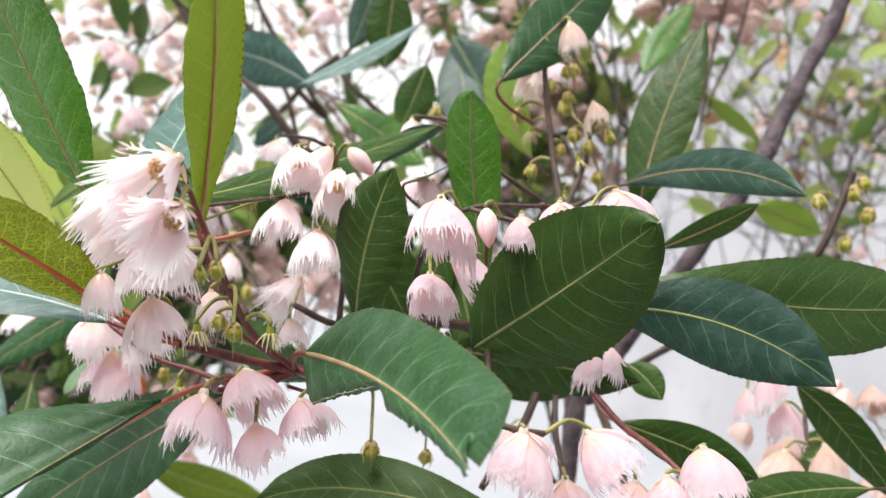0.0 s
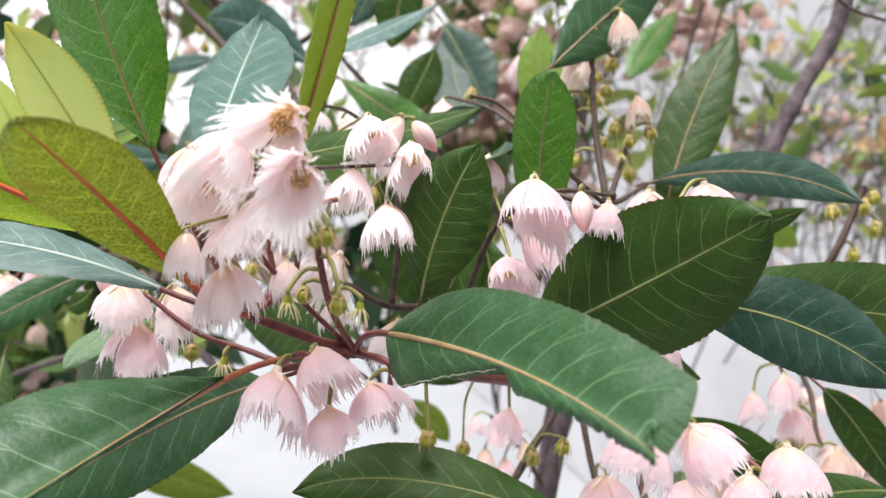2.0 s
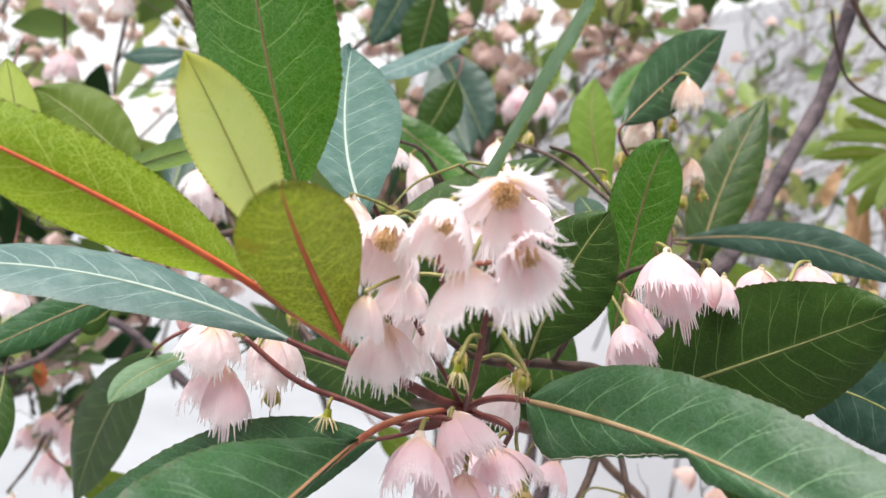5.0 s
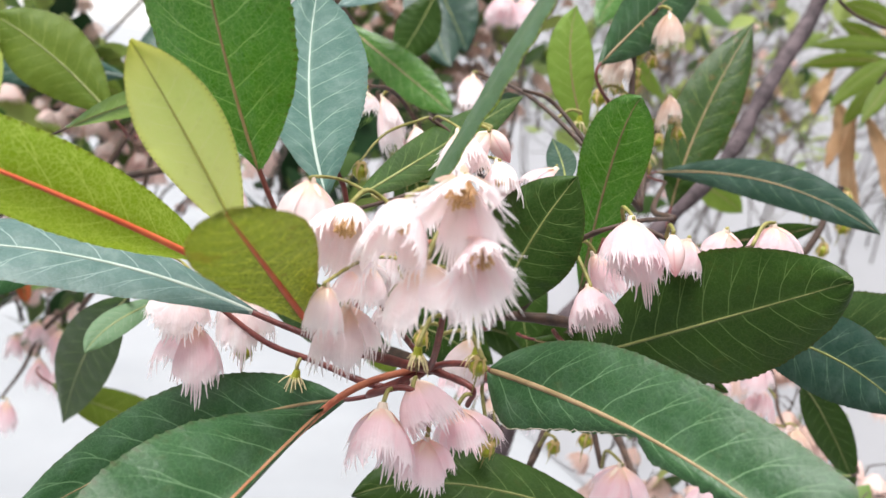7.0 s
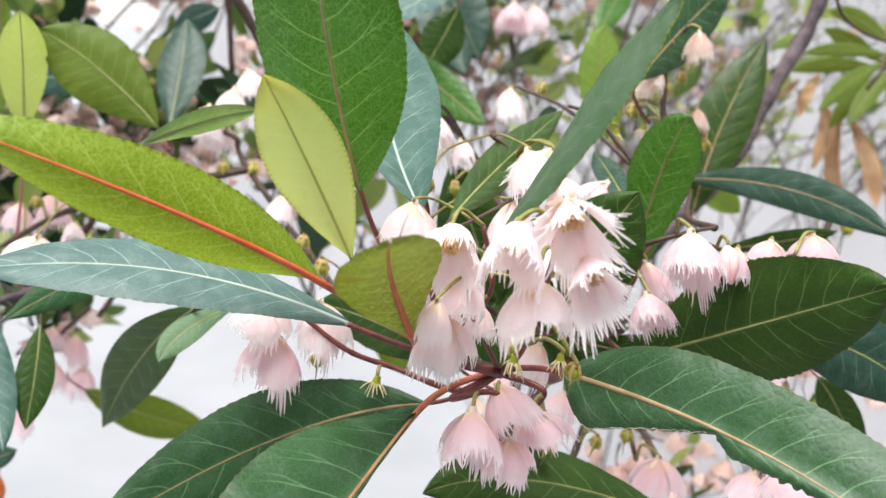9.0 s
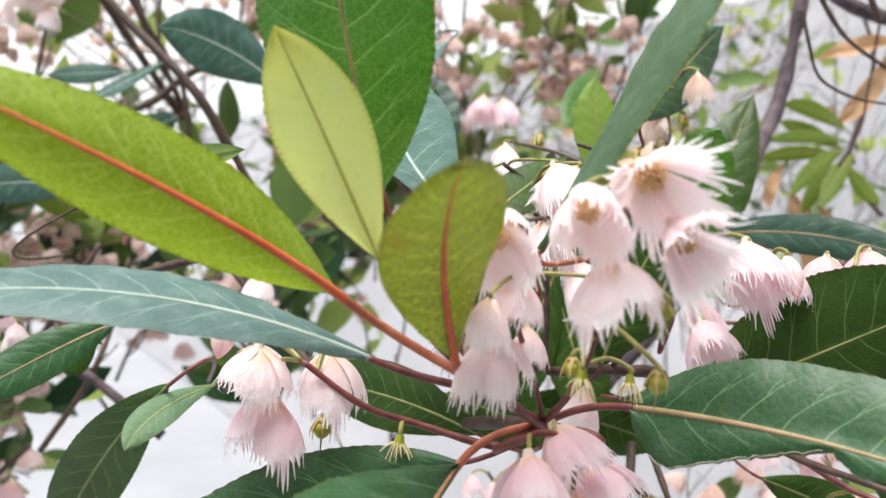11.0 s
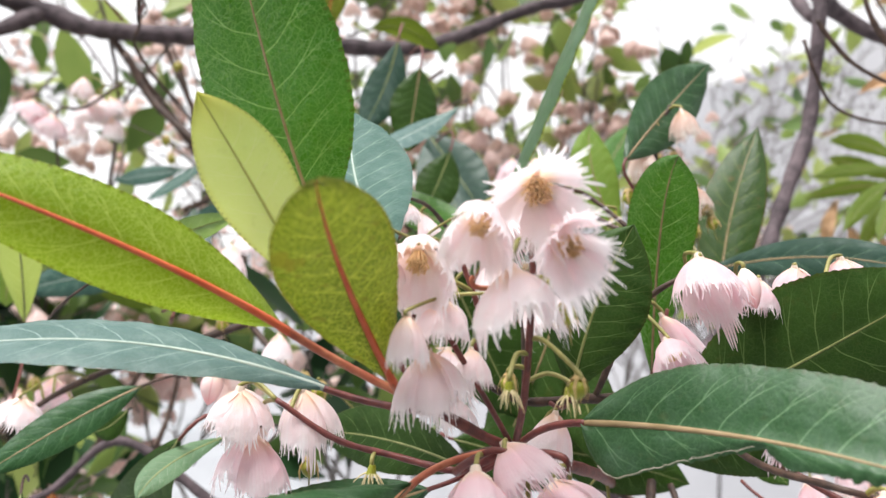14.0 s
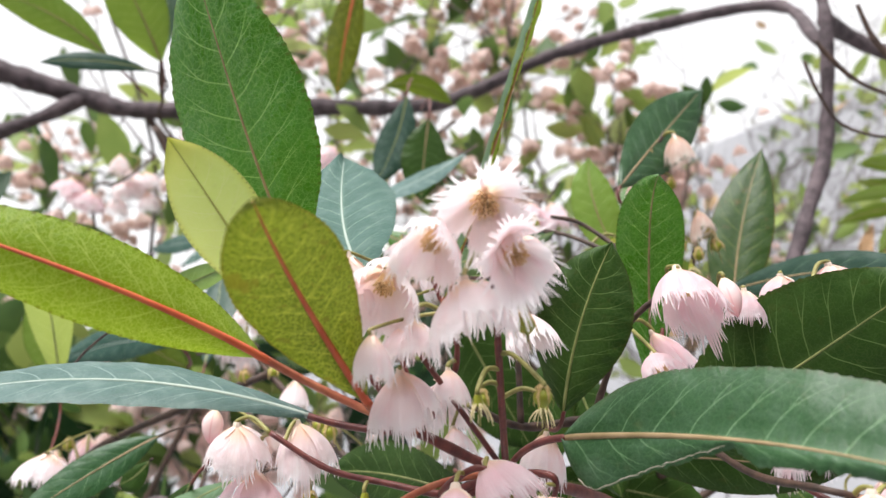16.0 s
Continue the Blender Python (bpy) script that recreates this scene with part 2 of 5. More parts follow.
# Near-black green: the shade inside the growth is put into the leaf colour.
FAR_SHADE = plain_material("far_leaf_shade_dark", (0.010, 0.036, 0.014), (0.030, 0.075, 0.026), 0.42, 30, thin=0.12, island=True, specular=0.2)
FAR_WITHERED = plain_material("far_petal_withered", (0.52, 0.33, 0.26), (0.83, 0.63, 0.59), 0.6, 40, thin=0.3, island=True)
FAR_PETAL = plain_material("far_petal_pink", (0.80, 0.54, 0.49), (0.90, 0.74, 0.71), 0.6, 40, thin=0.3, island=True)


def petal_material(name, base, middle, fringe, blush, fleck):
    """Peach at the base, paler below, palest at the fringe, with faint lengthwise lines."""
    k = Nodes(name)
    u, v = k.xy(k.uv("blade"))
    col = k.mix(k.ramp(v, 0.02, 0.34), base, middle)
    col = k.mix(k.ramp(v, 0.36, 0.80), col, fringe)
    pink = k.math("MULTIPLY", k.random(), k.ramp(k.noise(2.0, 2), 0.35, 0.7))
    col = k.mix(k.math("MULTIPLY", pink, 0.5), col, blush)
    flecks = k.math("MULTIPLY", k.ramp(k.noise(24, 3, k.uv("blade")), 0.70, 0.76), k.random())
    col = k.mix(k.math("MULTIPLY", flecks, fleck), col, (0.60, 0.40, 0.28))
    stripe = k.math("PINGPONG", k.math("MULTIPLY", u, 14.0), 0.5)
    col = k.mix(k.math("MULTIPLY", k.ramp(stripe, 0.2, 0.0), 0.10), col, blush)
    k.bump(k.math("ADD", k.math("MULTIPLY", stripe, 0.16), k.noise(5, 2, k.uv("blade"))), 0.16, 0.02)
    return k.finish(col, 0.55, 0.50, col, specular=0.3)


def bud_material():
    k = Nodes("pink_bud")
    u, v = k.xy(k.uv("blade"))
    col = k.mix(k.ramp(v, 0.0, 0.35), (0.86, 0.72, 0.55), (0.90, 0.68, 0.67))
    seam = k.math("PINGPONG", k.math("MULTIPLY", u, 5.0), 0.5)
    col = k.mix(k.math("MULTIPLY", k.ramp(seam, 0.12, 0.0), 0.45), col, (0.72, 0.28, 0.30))
    col = k.mix(k.math("MULTIPLY", k.ramp(v, 0.55, 0.95), 0.6), col, (0.86, 0.34, 0.36))
    return k.finish(col, 0.5, 0.2, col, specular=0.35)


PETAL = {
    "pale": petal_material("fringed_petal_pale", (0.94, 0.74, 0.58), (0.965, 0.835, 0.850), (0.985, 0.950, 0.965), (0.95, 0.66, 0.69), 0.5),
    "pink": petal_material("fringed_petal_pink", (0.90, 0.68, 0.56), (0.925, 0.710, 0.755), (0.945, 0.855, 0.885), (0.90, 0.50, 0.58), 0.5),
    "old": petal_material("fringed_petal_fading", (0.80, 0.60, 0.44), (0.86, 0.68, 0.60), (0.92, 0.83, 0.77), (0.66, 0.36, 0.28), 1.0),
}
BUD = bud_material()


def wall_material():
    k = Nodes("painted_plaster")
    o = k.coord("Object")
    col = k.mix(k.ramp(k.noise(1.3, 5, o), 0.3, 0.75), (0.41, 0.41, 0.43), (0.51, 0.505, 0.525))
    col = k.mix(k.math("MULTIPLY", k.ramp(k.noise(7, 6, o), 0.55, 0.8), 0.35), col, (0.32, 0.318, 0.33))
    k.bump(k.noise(60, 6, o), 0.3, 0.004)
    return k.finish(col, 0.85)


def ground_material():
    k = Nodes("pale_concrete")
    o = k.coord("Object")
    col = k.mix(k.ramp(k.noise(0.9, 6, o), 0.3, 0.7), (0.25, 0.26, 0.275), (0.305, 0.315, 0.33))
    col = k.mix(k.math("MULTIPLY", k.ramp(k.noise(9, 6, o), 0.5, 0.75), 0.4), col, (0.26, 0.265, 0.275))
    k.bump(k.noise(80, 6, o), 0.3, 0.004)
    return k.finish(col, 0.85)


# ---------------------------------------------------------------- mesh helpers
def part(name, bm, material, parent=None, label="", smooth=True):
    """Links a bmesh as one mesh object under a thing or a part, in the world's metres."""
    me = bpy.data.meshes.new(name)
    bm.to_mesh(me)
    bm.free()
    me.materials.append(material)
    if smooth:
        me.polygons.foreach_set("use_smooth", [True] * len(me.polygons))
    ob = new(name, me)
    if parent is not None:
        ob.parent = parent
        if parent.type == "EMPTY":
            ob.matrix_parent_inverse = Matrix.Translation(-parent.location)
    return tagged(ob, label)


def spline(points, steps):
    """A smooth line through the points (Catmull-Rom), steps to a stretch."""
    p = [Vector(q) for q in points]
    if len(p) == 2:
        return [p[0].lerp(p[1], i / steps) for i in range(steps + 1)]
    p = [2 * p[0] - p[1]] + p + [2 * p[-1] - p[-2]]
    line = []
    for a, b, c, d in zip(p, p[1:], p[2:], p[3:]):
        for i in range(steps):
            t = i / steps
            line.append(0.5 * (2 * b + (c - a) * t + (2 * a - 5 * b + 4 * c - d) * t * t + (3 * b - a - 3 * c + d) * t ** 3))
    return line + [p[-2]]


def tube(bm, line, r0, r1, sides=8, wobble=0.0, seed=0):
    """A tapered tube along a line; wobble gives it knots."""
    rings, side = [], None
    for i, c in enumerate(line):
        a = (line[min(i + 1, len(line) - 1)] - line[max(i - 1, 0)]).normalized()
        if side is None:
            side = a.orthogonal().normalized()
        side = (side - a * side.dot(a)).normalized()
        up = a.cross(side)
        r = r0 + (r1 - r0) * i / (len(line) - 1)
        if wobble:
            r *= 1 + wobble * noise.noise(c * (0.35 / r0) + Vector((seed, 0, 0)))
        rings.append([bm.verts.new(c + r * (side * math.cos(2 * math.pi * j / sides) + up * math.sin(2 * math.pi * j / sides))) for j in range(sides)])
    for a, b in zip(rings, rings[1:]):
        for j in range(sides):
            bm.faces.new((a[j], a[(j + 1) % sides], b[(j + 1) % sides], b[j]))
    bm.faces.new(rings[0][::-1])
    bm.faces.new(rings[-1])


def from_lists(name, verts, faces, uvs=None, metric=None):
    """A mesh with its smooth faces and, for a blade, its two maps."""
    me = bpy.data.meshes.new(name)
    me.from_pydata(verts, [], faces)
    for layer, values in (("blade", uvs), ("metric", metric)):
        if values is not None:
            lay = me.uv_layers.new(name=layer)
            index = np.empty(len(me.loops), dtype=np.int32)
            me.loops.foreach_get("vertex_index", index)
            lay.data.foreach_set("uv", np.asarray(values, dtype=np.float32)[index].ravel())
    me.polygons.foreach_set("use_smooth", [True] * len(me.polygons))
    me.update()
    return me


def under(name, me, material, parent, label=""):
    """Links a mesh as a part, in the world's metres for an Empty, in its own frame under a part."""
    if not me.materials:
        me.materials.append(material)
    ob = new(name, me)
    ob.parent = parent
    if parent.type == "EMPTY":
        ob.matrix_parent_inverse = Matrix.Translation(-parent.location)
    return tagged(ob, label)


# ---------------------------------------------------------------- kinds of plant parts
RACHISES = {}
rng = random.Random(5)


def stem(shoot, name, r0, r1, material, *points):
    line = spline(points, 16 if r0 > 0.003 else 8)
    bm = bmesh.new()
    tube(bm, line, r0, r1, 10, 0.34 if r0 > 0.003 else 0.22, len(points))
    RACHISES.setdefault(shoot.name, []).extend(line)
    return part(name, bm, material, shoot)


PETIOLE = plain_material("reddish_petiole", (0.36, 0.085, 0.045), (0.50, 0.18, 0.095), 0.45, 200)
RIB_BLUE = plain_material("pale_blue_midrib", (0.30, 0.37, 0.32), (0.40, 0.46, 0.41), 0.5, 200)
RIB = {"slate": RIB_BLUE, "olive": RIB_RED, "olive2": RIB_RED, "grey": RIB_TAN, "blue": RIB_BLUE, "lime": RIB_LIME, "young": RIB_TAN, "dry": RIB_TAN}
LABELS = {"olive": "young olive-green leaf with a red midrib", "olive2": "young yellow-green leaf with a red midrib", "lime": "young lime-yellow leaf",
          "blue": "dusty blue-green leaf", "young": "light green leaf with an orange midrib", "dry": "curled dried tan leaf", "rust": "small withered rust-red leaf"}


def leaf(shoot, kind, base, mid, tip, half, normal, joint=None, chewed=False, rib=None, blunt=False, broad=False, lop=1.0, thick=0.0, under_kind="", fold=0.20, end_normal=None, oval=False):
    """One serrate leaf: a bent, folded blade from base to tip through mid, and its midrib that runs on to the joint as the stalk.
    blunt: a rounded end. oval: widest below the middle. broad: a rounded base. lop: how far the half that is folded away still reaches out. fold: how steeply the halves rise from the midrib. end_normal: the way the tip faces."""
    base, mid, tip, normal = Vector(base), Vector(mid), Vector(tip), Vector(normal)
    ctrl, start_normal = 2 * mid - (base + tip) / 2, normal
    rows, cols = 105, 8
    length = (mid - base).length + (tip - mid).length
    phase = rng.uniform(0, 50)
    verts, uvs, metric, spine, torn = [], [], [], [], []
    for i in range(rows + 1):
        v = i / rows
        c = (1 - v) ** 2 * base + 2 * v * (1 - v) * ctrl + v * v * tip
        along = (2 * (1 - v) * (ctrl - base) + 2 * v * (tip - ctrl)).normalized()
        if end_normal is not None:
            normal = start_normal.lerp(Vector(end_normal), v)
        side = along.cross(normal).normalized()
        up = side.cross(along)
        spine.append((c, up))
        if broad:
            w = half * max(0.0, math.sin(math.pi * (1 - v) ** 1.35)) ** 0.62
        elif oval:
            w = half * max(0.0, math.sin(math.pi * v ** 0.94)) ** 0.62
        else:
            w = half * (max(0.0, math.sin(math.pi * v ** (1.28 if blunt else 1.06)))) ** (0.66 if blunt else 0.78) * (1 - 0.12 * (1 - v))
        if v > 0.86 and not blunt and not oval:
            w *= 1 - 0.25 * ((v - 0.86) / 0.14) ** 2
        w = max(w, 0.0006 if v < 0.5 else 0.0002)
        tooth = 1 + (0.030, 0.0, 0.014)[i % 3] * (0.6 + 0.7 * noise.noise(Vector((i * 0.7, phase, 4)))) * (1 if 0.08 < v < 0.97 else 0)
        for j in range(cols + 1):
            u = 2 * j / cols - 1
            if chewed and u <= 0 and v > 0.4:
                w = half * (1 - 0.12 * ((v - 0.4) / 0.6) ** 2) * min(1, (1.0001 - v) / 0.05) ** 0.4
                cut_back = along * (-0.05 * length * v ** 6 * math.sin(math.pi * abs(u)))
            else:
                cut_back = Vector()
            reach = w * u * (tooth if abs(u) == 1 else 1) * (lop if u < 0 else 1)
            if chewed and u > 0 and v > 0.0:
                keep = 0.92 - 1.95 * (v - 0.03) if v < 0.46 else 0.08 + 3.0 * (v - 0.46) if v < 0.53 else max(0.06, 0.29 - 0.42 * (v - 0.53))
                keep += 0.05 * noise.noise(Vector((v * 55, 3, 0))) + 0.04 * noise.noise(Vector((v * 140, 7, 0)))
                reach = half * u * keep * min(1, v / 0.11) ** 0.55 if v < 0.53 else min(reach, half * u * keep)
                if u == 1 and 0.05 < v < 0.45:
                    torn.append(c + side * reach)
            wave = 0.09 * noise.noise(Vector((v * 4 + phase, u * 0.8, 1.0))) * abs(u) + 0.012 * math.sin(v * 55 + 2 * phase) * abs(u) ** 3
            crumple = 0.55 * noise.noise(Vector((v * 3.5, u * 1.2, phase))) + 0.5 * (u * u) if kind == "dry" else 0
            lift = half * (crumple + fold * abs(u) - 0.26 * u * u + wave) + (half * (1 - lop) * (0.6 if lop > 0.2 else 0.1) * abs(u) if u < 0 else 0)
            verts.append(c + side * reach + up * lift + cut_back)
            uvs.append(((u + 1) / 2, v))
            metric.append((reach + phase, v * length))
    n = cols + 1
    faces = [(i * n + j, i * n + j + 1, (i + 1) * n + j + 1, (i + 1) * n + j) for i in range(rows) for j in range(cols)]
    blade = under("leaf", from_lists("leaf", verts, faces, uvs, metric), LEAF[kind], shoot, LABELS.get(kind, ""))
    bm = bmesh.new()
    line = [c + up * (-0.0006 if under_kind else -0.00005) for c, up in spine]
    stalk = []
    if joint is not None:
        j = Vector(joint)
        d = (base - j).length
        away = (2 * (ctrl - base)).normalized()
        k = base - away * d * 0.45
        stalk = [(1 - t) ** 2 * j + 2 * t * (1 - t) * k + t * t * base for t in [i / 10 for i in range(10)]]
    # second sheet for the underside, its colour brightened as if lit through
    if under_kind:
        below = [p - normal * 0.00025 for p in verts]
        under("underside", from_lists("underside", below, faces, uvs, metric), LEAF[under_kind], blade, "yellow-green leaf underside, brightened in colour for light shining through")
    r = thick or (0.0010 if kind in ("olive", "olive2") else min(0.0006, 0.00032 + half * 0.018))
    tube(bm, line[::3], r, 0.00012, 6)
    rib_part = part("midrib", bm, rib or RIB.get(kind, RIB_PALE if rng.random() < 0.7 else RIB_TAN), None)
    rib_part.parent = blade
    if torn:
        bm = bmesh.new()
        tube(bm, [p + normal * half * 0.03 for p in torn], 0.00010, 0.00008, 5, 0.6)
        part("torn_edge", bm, TORN, None, "dry pale torn leaf edge").parent = blade
    if stalk:
        bm = bmesh.new()
        tube(bm, stalk + line[:2], r * (1.25 if r < 0.0009 else 1.0), r * 1.02, 6)
        part("petiole", bm, PETIOLE if kind in ("olive", "olive2") or rib is RIB_ORANGE else RED_STEM if half > 0.008 else BROWN_STEM, None).parent = blade
    return blade


def petal_mesh(seed, spread):
    """One fan-shaped petal of the bell: domed, narrow at the base, its end cut into narrow fingers. Mouth radius and length are 1."""
    r = random.Random(seed)
    cols, rows, verts, uvs, faces = 14, 9, [], [], []
    cup, roll, skew = r.uniform(0.05, 0.13), r.uniform(-0.05, 0.05), r.uniform(-0.06, 0.06)

    def place(a, s, bend=0.0):
        dome = 1 - (1 - min(s, 1)) ** 2.8 if spread < 1.15 else min(s, 1.1) ** 0.85
        out = 0.10 + 0.82 * dome - cup * a * a * (0.3 + s) + roll * a + bend + (0.03 * math.sin(a * 5 + seed) + 0.02 * math.sin(a * 11 + 2 * seed)) * s
        ang = a * (0.80 - 0.06 * min(1, s * 1.4)) + skew * s
        return Vector((out * math.cos(ang), out * math.sin(ang), -s + 0.05 * a * a * s))

    cut, fingers = 0.70 if spread < 1.15 else 0.68, 20
    for i in range(rows + 1):
        for j in range(cols + 1):
            a = 2 * j / cols - 1
            s = cut * i / rows * (1 - 0.14 * a * a)
            verts.append(place(a, s))
            uvs.append((j / cols, s))
    n = cols + 1
    faces += [(i * n + j, i * n + j + 1, (i + 1) * n + j + 1, (i + 1) * n + j) for i in range(rows) for j in range(cols)]
    tufts = [r.uniform(-0.07, 0.07) for _ in range(6)]
    for j in range(fingers):
        b0, b1 = 2 * j / fingers - 1, 2 * (j + 1) / fingers - 1
        mid = (b0 + b1) / 2
        top = cut * (1 - 0.14 * mid * mid) - 0.02
        last = [len(verts), len(verts) + 1]
        verts += [place(b0, top), place(b1, top)]
        uvs += [(mid / 2 + 0.5, top)] * 2
        tuft = tufts[int((mid + 1) * 2.99)]
        end = max(top + 0.06, r.uniform(cut + 0.08, 1.05) - 0.14 * mid * mid + 0.7 * tuft)
        drift, flare = r.uniform(-0.11, 0.11) + 0.12 * mid, r.uniform(-0.12, 0.12 if spread < 1.15 else 0.18)
        for q, wide in ((0.25, 0.92), (0.55, 0.70), (0.82, 0.46), (1.0, 0.14)):
            s, h = top + (end - top) * q, (b1 - b0) / 2 * wide
            here = [len(verts), len(verts) + 1]
            verts += [place(mid + drift * q * q - h, s, flare * q * q), place(mid + drift * q * q + h, s, flare * q * q)]
            uvs += [(mid / 2 + 0.5, s)] * 2
            faces.append((last[0], last[1], here[1], here[0]))
            last = here
    return from_lists("petal", verts, faces, uvs)


PETALS = {(tone, s): [petal_mesh(10 * i + int(s * 10), s) for i in range(6)] for tone in PETAL for s in (0.8, 1.3)}


def calyx_mesh():
    """A small receptacle with five narrow sepals along the outside of the bell."""
    bm = bmesh.new()
    tube(bm, [Vector((0, 0, z)) for z in (0.08, 0.03, -0.04, -0.10)], 0.10, 0.17, 8)
    for i in range(5):
        a = 2 * math.pi * (i + 0.5) / 5
        last = None
        for s, w in ((0.02, 0.07), (0.07, 0.08), (0.13, 0.06), (0.19, 0.015)):
            o = 0.14 + 0.82 * (1 - (1 - s) ** 2.8)
            here = [bm.verts.new((o * math.cos(a + q * w / o), o * math.sin(a + q * w / o), -s)) for q in (-1, 1)]
            if last:
                bm.faces.new((last[0], last[1], here[1], here[0]))
            last = here
    me = bpy.data.meshes.new("calyx")
    bm.to_mesh(me)
    bm.free()
    return me


def stamen_mesh():
    """A tight disc of fine stamens inside the bell."""
    r, bm = random.Random(3), bmesh.new()
    for i in range(44):
        a, o = i * 2.39996, 0.27 * math.sqrt((i + 0.5) / 44)
        e = 0.37 - 0.5 * o * o + r.uniform(-0.03, 0.04)
        foot, tip = Vector((0.4 * o * math.cos(a), 0.4 * o * math.sin(a), -0.05)), Vector((o * math.cos(a), o * math.sin(a), -e))
        tube(bm, [foot, foot.lerp(tip, 0.7), foot.lerp(tip, 0.85), tip], 0.012, 0.026, 4)
    me = bpy.data.meshes.new("stamens")
    bm.to_mesh(me)
    bm.free()
    return me


CALYX, STAMENS = calyx_mesh(), stamen_mesh()


def nearest(p):
    return min((q for line in RACHISES.values() for q in line), key=lambda q: (q - p).length)


def stalk(shoot, top):
    """The thin hooked stalk from the stem to the top of a flower or fruit."""
    top = Vector(top)
    j = nearest(top)
    d = (top - j).length
    rise = Vector((0, min(0.006, 0.3 * d) if d > 0.015 else 0.1 * d, min(0.0035, 0.25 * d)))
    bm = bmesh.new()
    far = d > 0.022
    if far:
        rise = Vector((0, min(0.014, 0.35 * d), 0.08 * d))
    tube(bm, spline([j, j.lerp(top, 0.55) + rise, top + Vector((0, 0, 0.0012)), top], 5), 0.00044 if far else 0.00062, 0.00040 if far else 0.00054, 6)
    part("pedicel", bm, GREEN_STEM, shoot)


def turned(top, mouth):
    axis = (Vector(mouth) - Vector(top)).normalized()
    return Vector((0, 0, -1)).rotation_difference(axis).to_matrix().to_4x4() @ Matrix.Rotation(rng.uniform(0, 6.28), 4, "Z")


def flower(shoot, top, mouth, radius, spread, tone="pale"):
    """A nodding bell of five fringed petals."""
    length = (Vector(mouth) - Vector(top)).length * 1.22
    length = max(length, radius * (0.75 if spread > 1.15 else 1.15))
    m = Matrix.Translation(top) @ turned(top, mouth) @ Matrix.Diagonal((radius * 1.12, radius * 1.12, length * 1.06, 1))
    head = under("flower", CALYX, SEPAL, shoot)
    head.matrix_basis = m
    kinds = PETALS[tone, 1.3 if spread > 1.15 else 0.8]
    lifts = rng.sample((-0.10, -0.04, 0.02, 0.10, 0.22) if spread < 1.15 else (-0.10, -0.05, 0.0, 0.06, 0.14), 5)
    for i in range(5):
        p = under("petal", rng.choice(kinds), PETAL[tone], head, {"pink": "pink fringed petal", "old": "fading brownish petal"}.get(tone, ""))
        p.matrix_basis = Matrix.Rotation(2 * math.pi * i / 5 + rng.uniform(-0.15, 0.15), 4, "Z") @ Matrix.Rotation(-lifts[i], 4, "Y") @ Matrix.Scale(rng.uniform(0.86, 1.16), 4)
    under("anther_disc", STAMENS, STAMEN, head)
    stalk(shoot, top)
    return head


def bud_mesh():
    verts, uvs, faces, rings, sides = [], [], [], 12, 20
    for i in range(rings + 1):
        s = i / rings
        r = math.sin(math.pi * min(1, s * 0.97 + 0.03)) ** 0.75 * (1.05 - 0.35 * s)
        for j in range(sides + 1):
            a = 2 * math.pi * j / sides
            g = r * (1 - 0.07 * abs(math.cos(2.5 * a)) ** 6)
            verts.append((g * math.cos(a), g * math.sin(a), -s))
            uvs.append((j / sides, s))
    n = sides + 1
    faces = [(i * n + j, i * n + j + 1, (i + 1) * n + j + 1, (i + 1) * n + j) for i in range(rings) for j in range(sides)]
    return from_lists("bud", verts, faces, uvs)


BUD_MESH = bud_mesh()


def bud(shoot, top, mouth, radius):
    length = (Vector(mouth) - Vector(top)).length * 1.15
    ob = under("bud", BUD_MESH, BUD, shoot, "closed pink flower bud")
    ob.matrix_basis = Matrix.Translation(top) @ turned(top, mouth) @ Matrix.Diagonal((radius, radius, length, 1))
    stalk(shoot, top)


def fruit_meshes():
    verts, faces, rings, sides = [], [], 8, 12
    for i in range(rings + 1):
        s = i / rings
        r = math.sin(math.pi * s) ** 0.8
        verts += [(r * math.cos(2 * math.pi * j / sides), r * math.sin(2 * math.pi * j / sides), 1.15 - 2.3 * s) for j in range(sides)]
    faces = [(i * sides + j, i * sides + (j + 1) % sides, (i + 1) * sides + (j + 1) % sides, (i + 1) * sides + j) for i in range(rings) for j in range(sides)]
    ball = from_lists("fruit", verts, faces)
    r, bm = random.Random(8), bmesh.new()
    rings = [[bm.verts.new((o * math.cos(math.pi * j / 6), o * math.sin(math.pi * j / 6), z)) for j in range(12)] for o, z in ((0.4, 1.35), (0.6, 1.15), (0.78, 0.95))]
    for a, c in zip(rings, rings[1:]):
        for j in range(12):
            bm.faces.new((a[j], a[(j + 1) % 12], c[(j + 1) % 12], c[j]))
    for i in range(6):
        last = (rings[2][2 * i], rings[2][2 * i + 1])
        long, out = r.uniform(1.6, 3.2), r.uniform(0.1, 0.6)
        for q in (0.4, 0.75, 1.0):
            a, w = math.pi * (2 * i + 0.5) / 6 + r.uniform(-0.12, 0.12), 0.24 * (1.05 - q)
            o, z = 0.8 + out * q + 0.25 * math.sin(math.pi * q), 0.95 - long * q
            here = tuple(bm.verts.new((o * math.cos(a + k * w), o * math.sin(a + k * w), z)) for k in (-1, 1))
            bm.faces.new((last[0], last[1], here[1], here[0]))
            last = here
    me = bpy.data.meshes.new("calyx")
    bm.to_mesh(me)
    bm.free()
    bm = bmesh.new()
    tube(bm, [Vector((0, 0, -1.0)), Vector((0.08, 0.05, -2.0)), Vector((0.25, 0.1, -3.1))], 0.12, 0.05, 5)
    style = bpy.data.meshes.new("style")
    bm.to_mesh(style)
    bm.free()
    return ball, me, style


FRUIT_MESH, FRUIT_CALYX, FRUIT_STYLE = fruit_meshes()


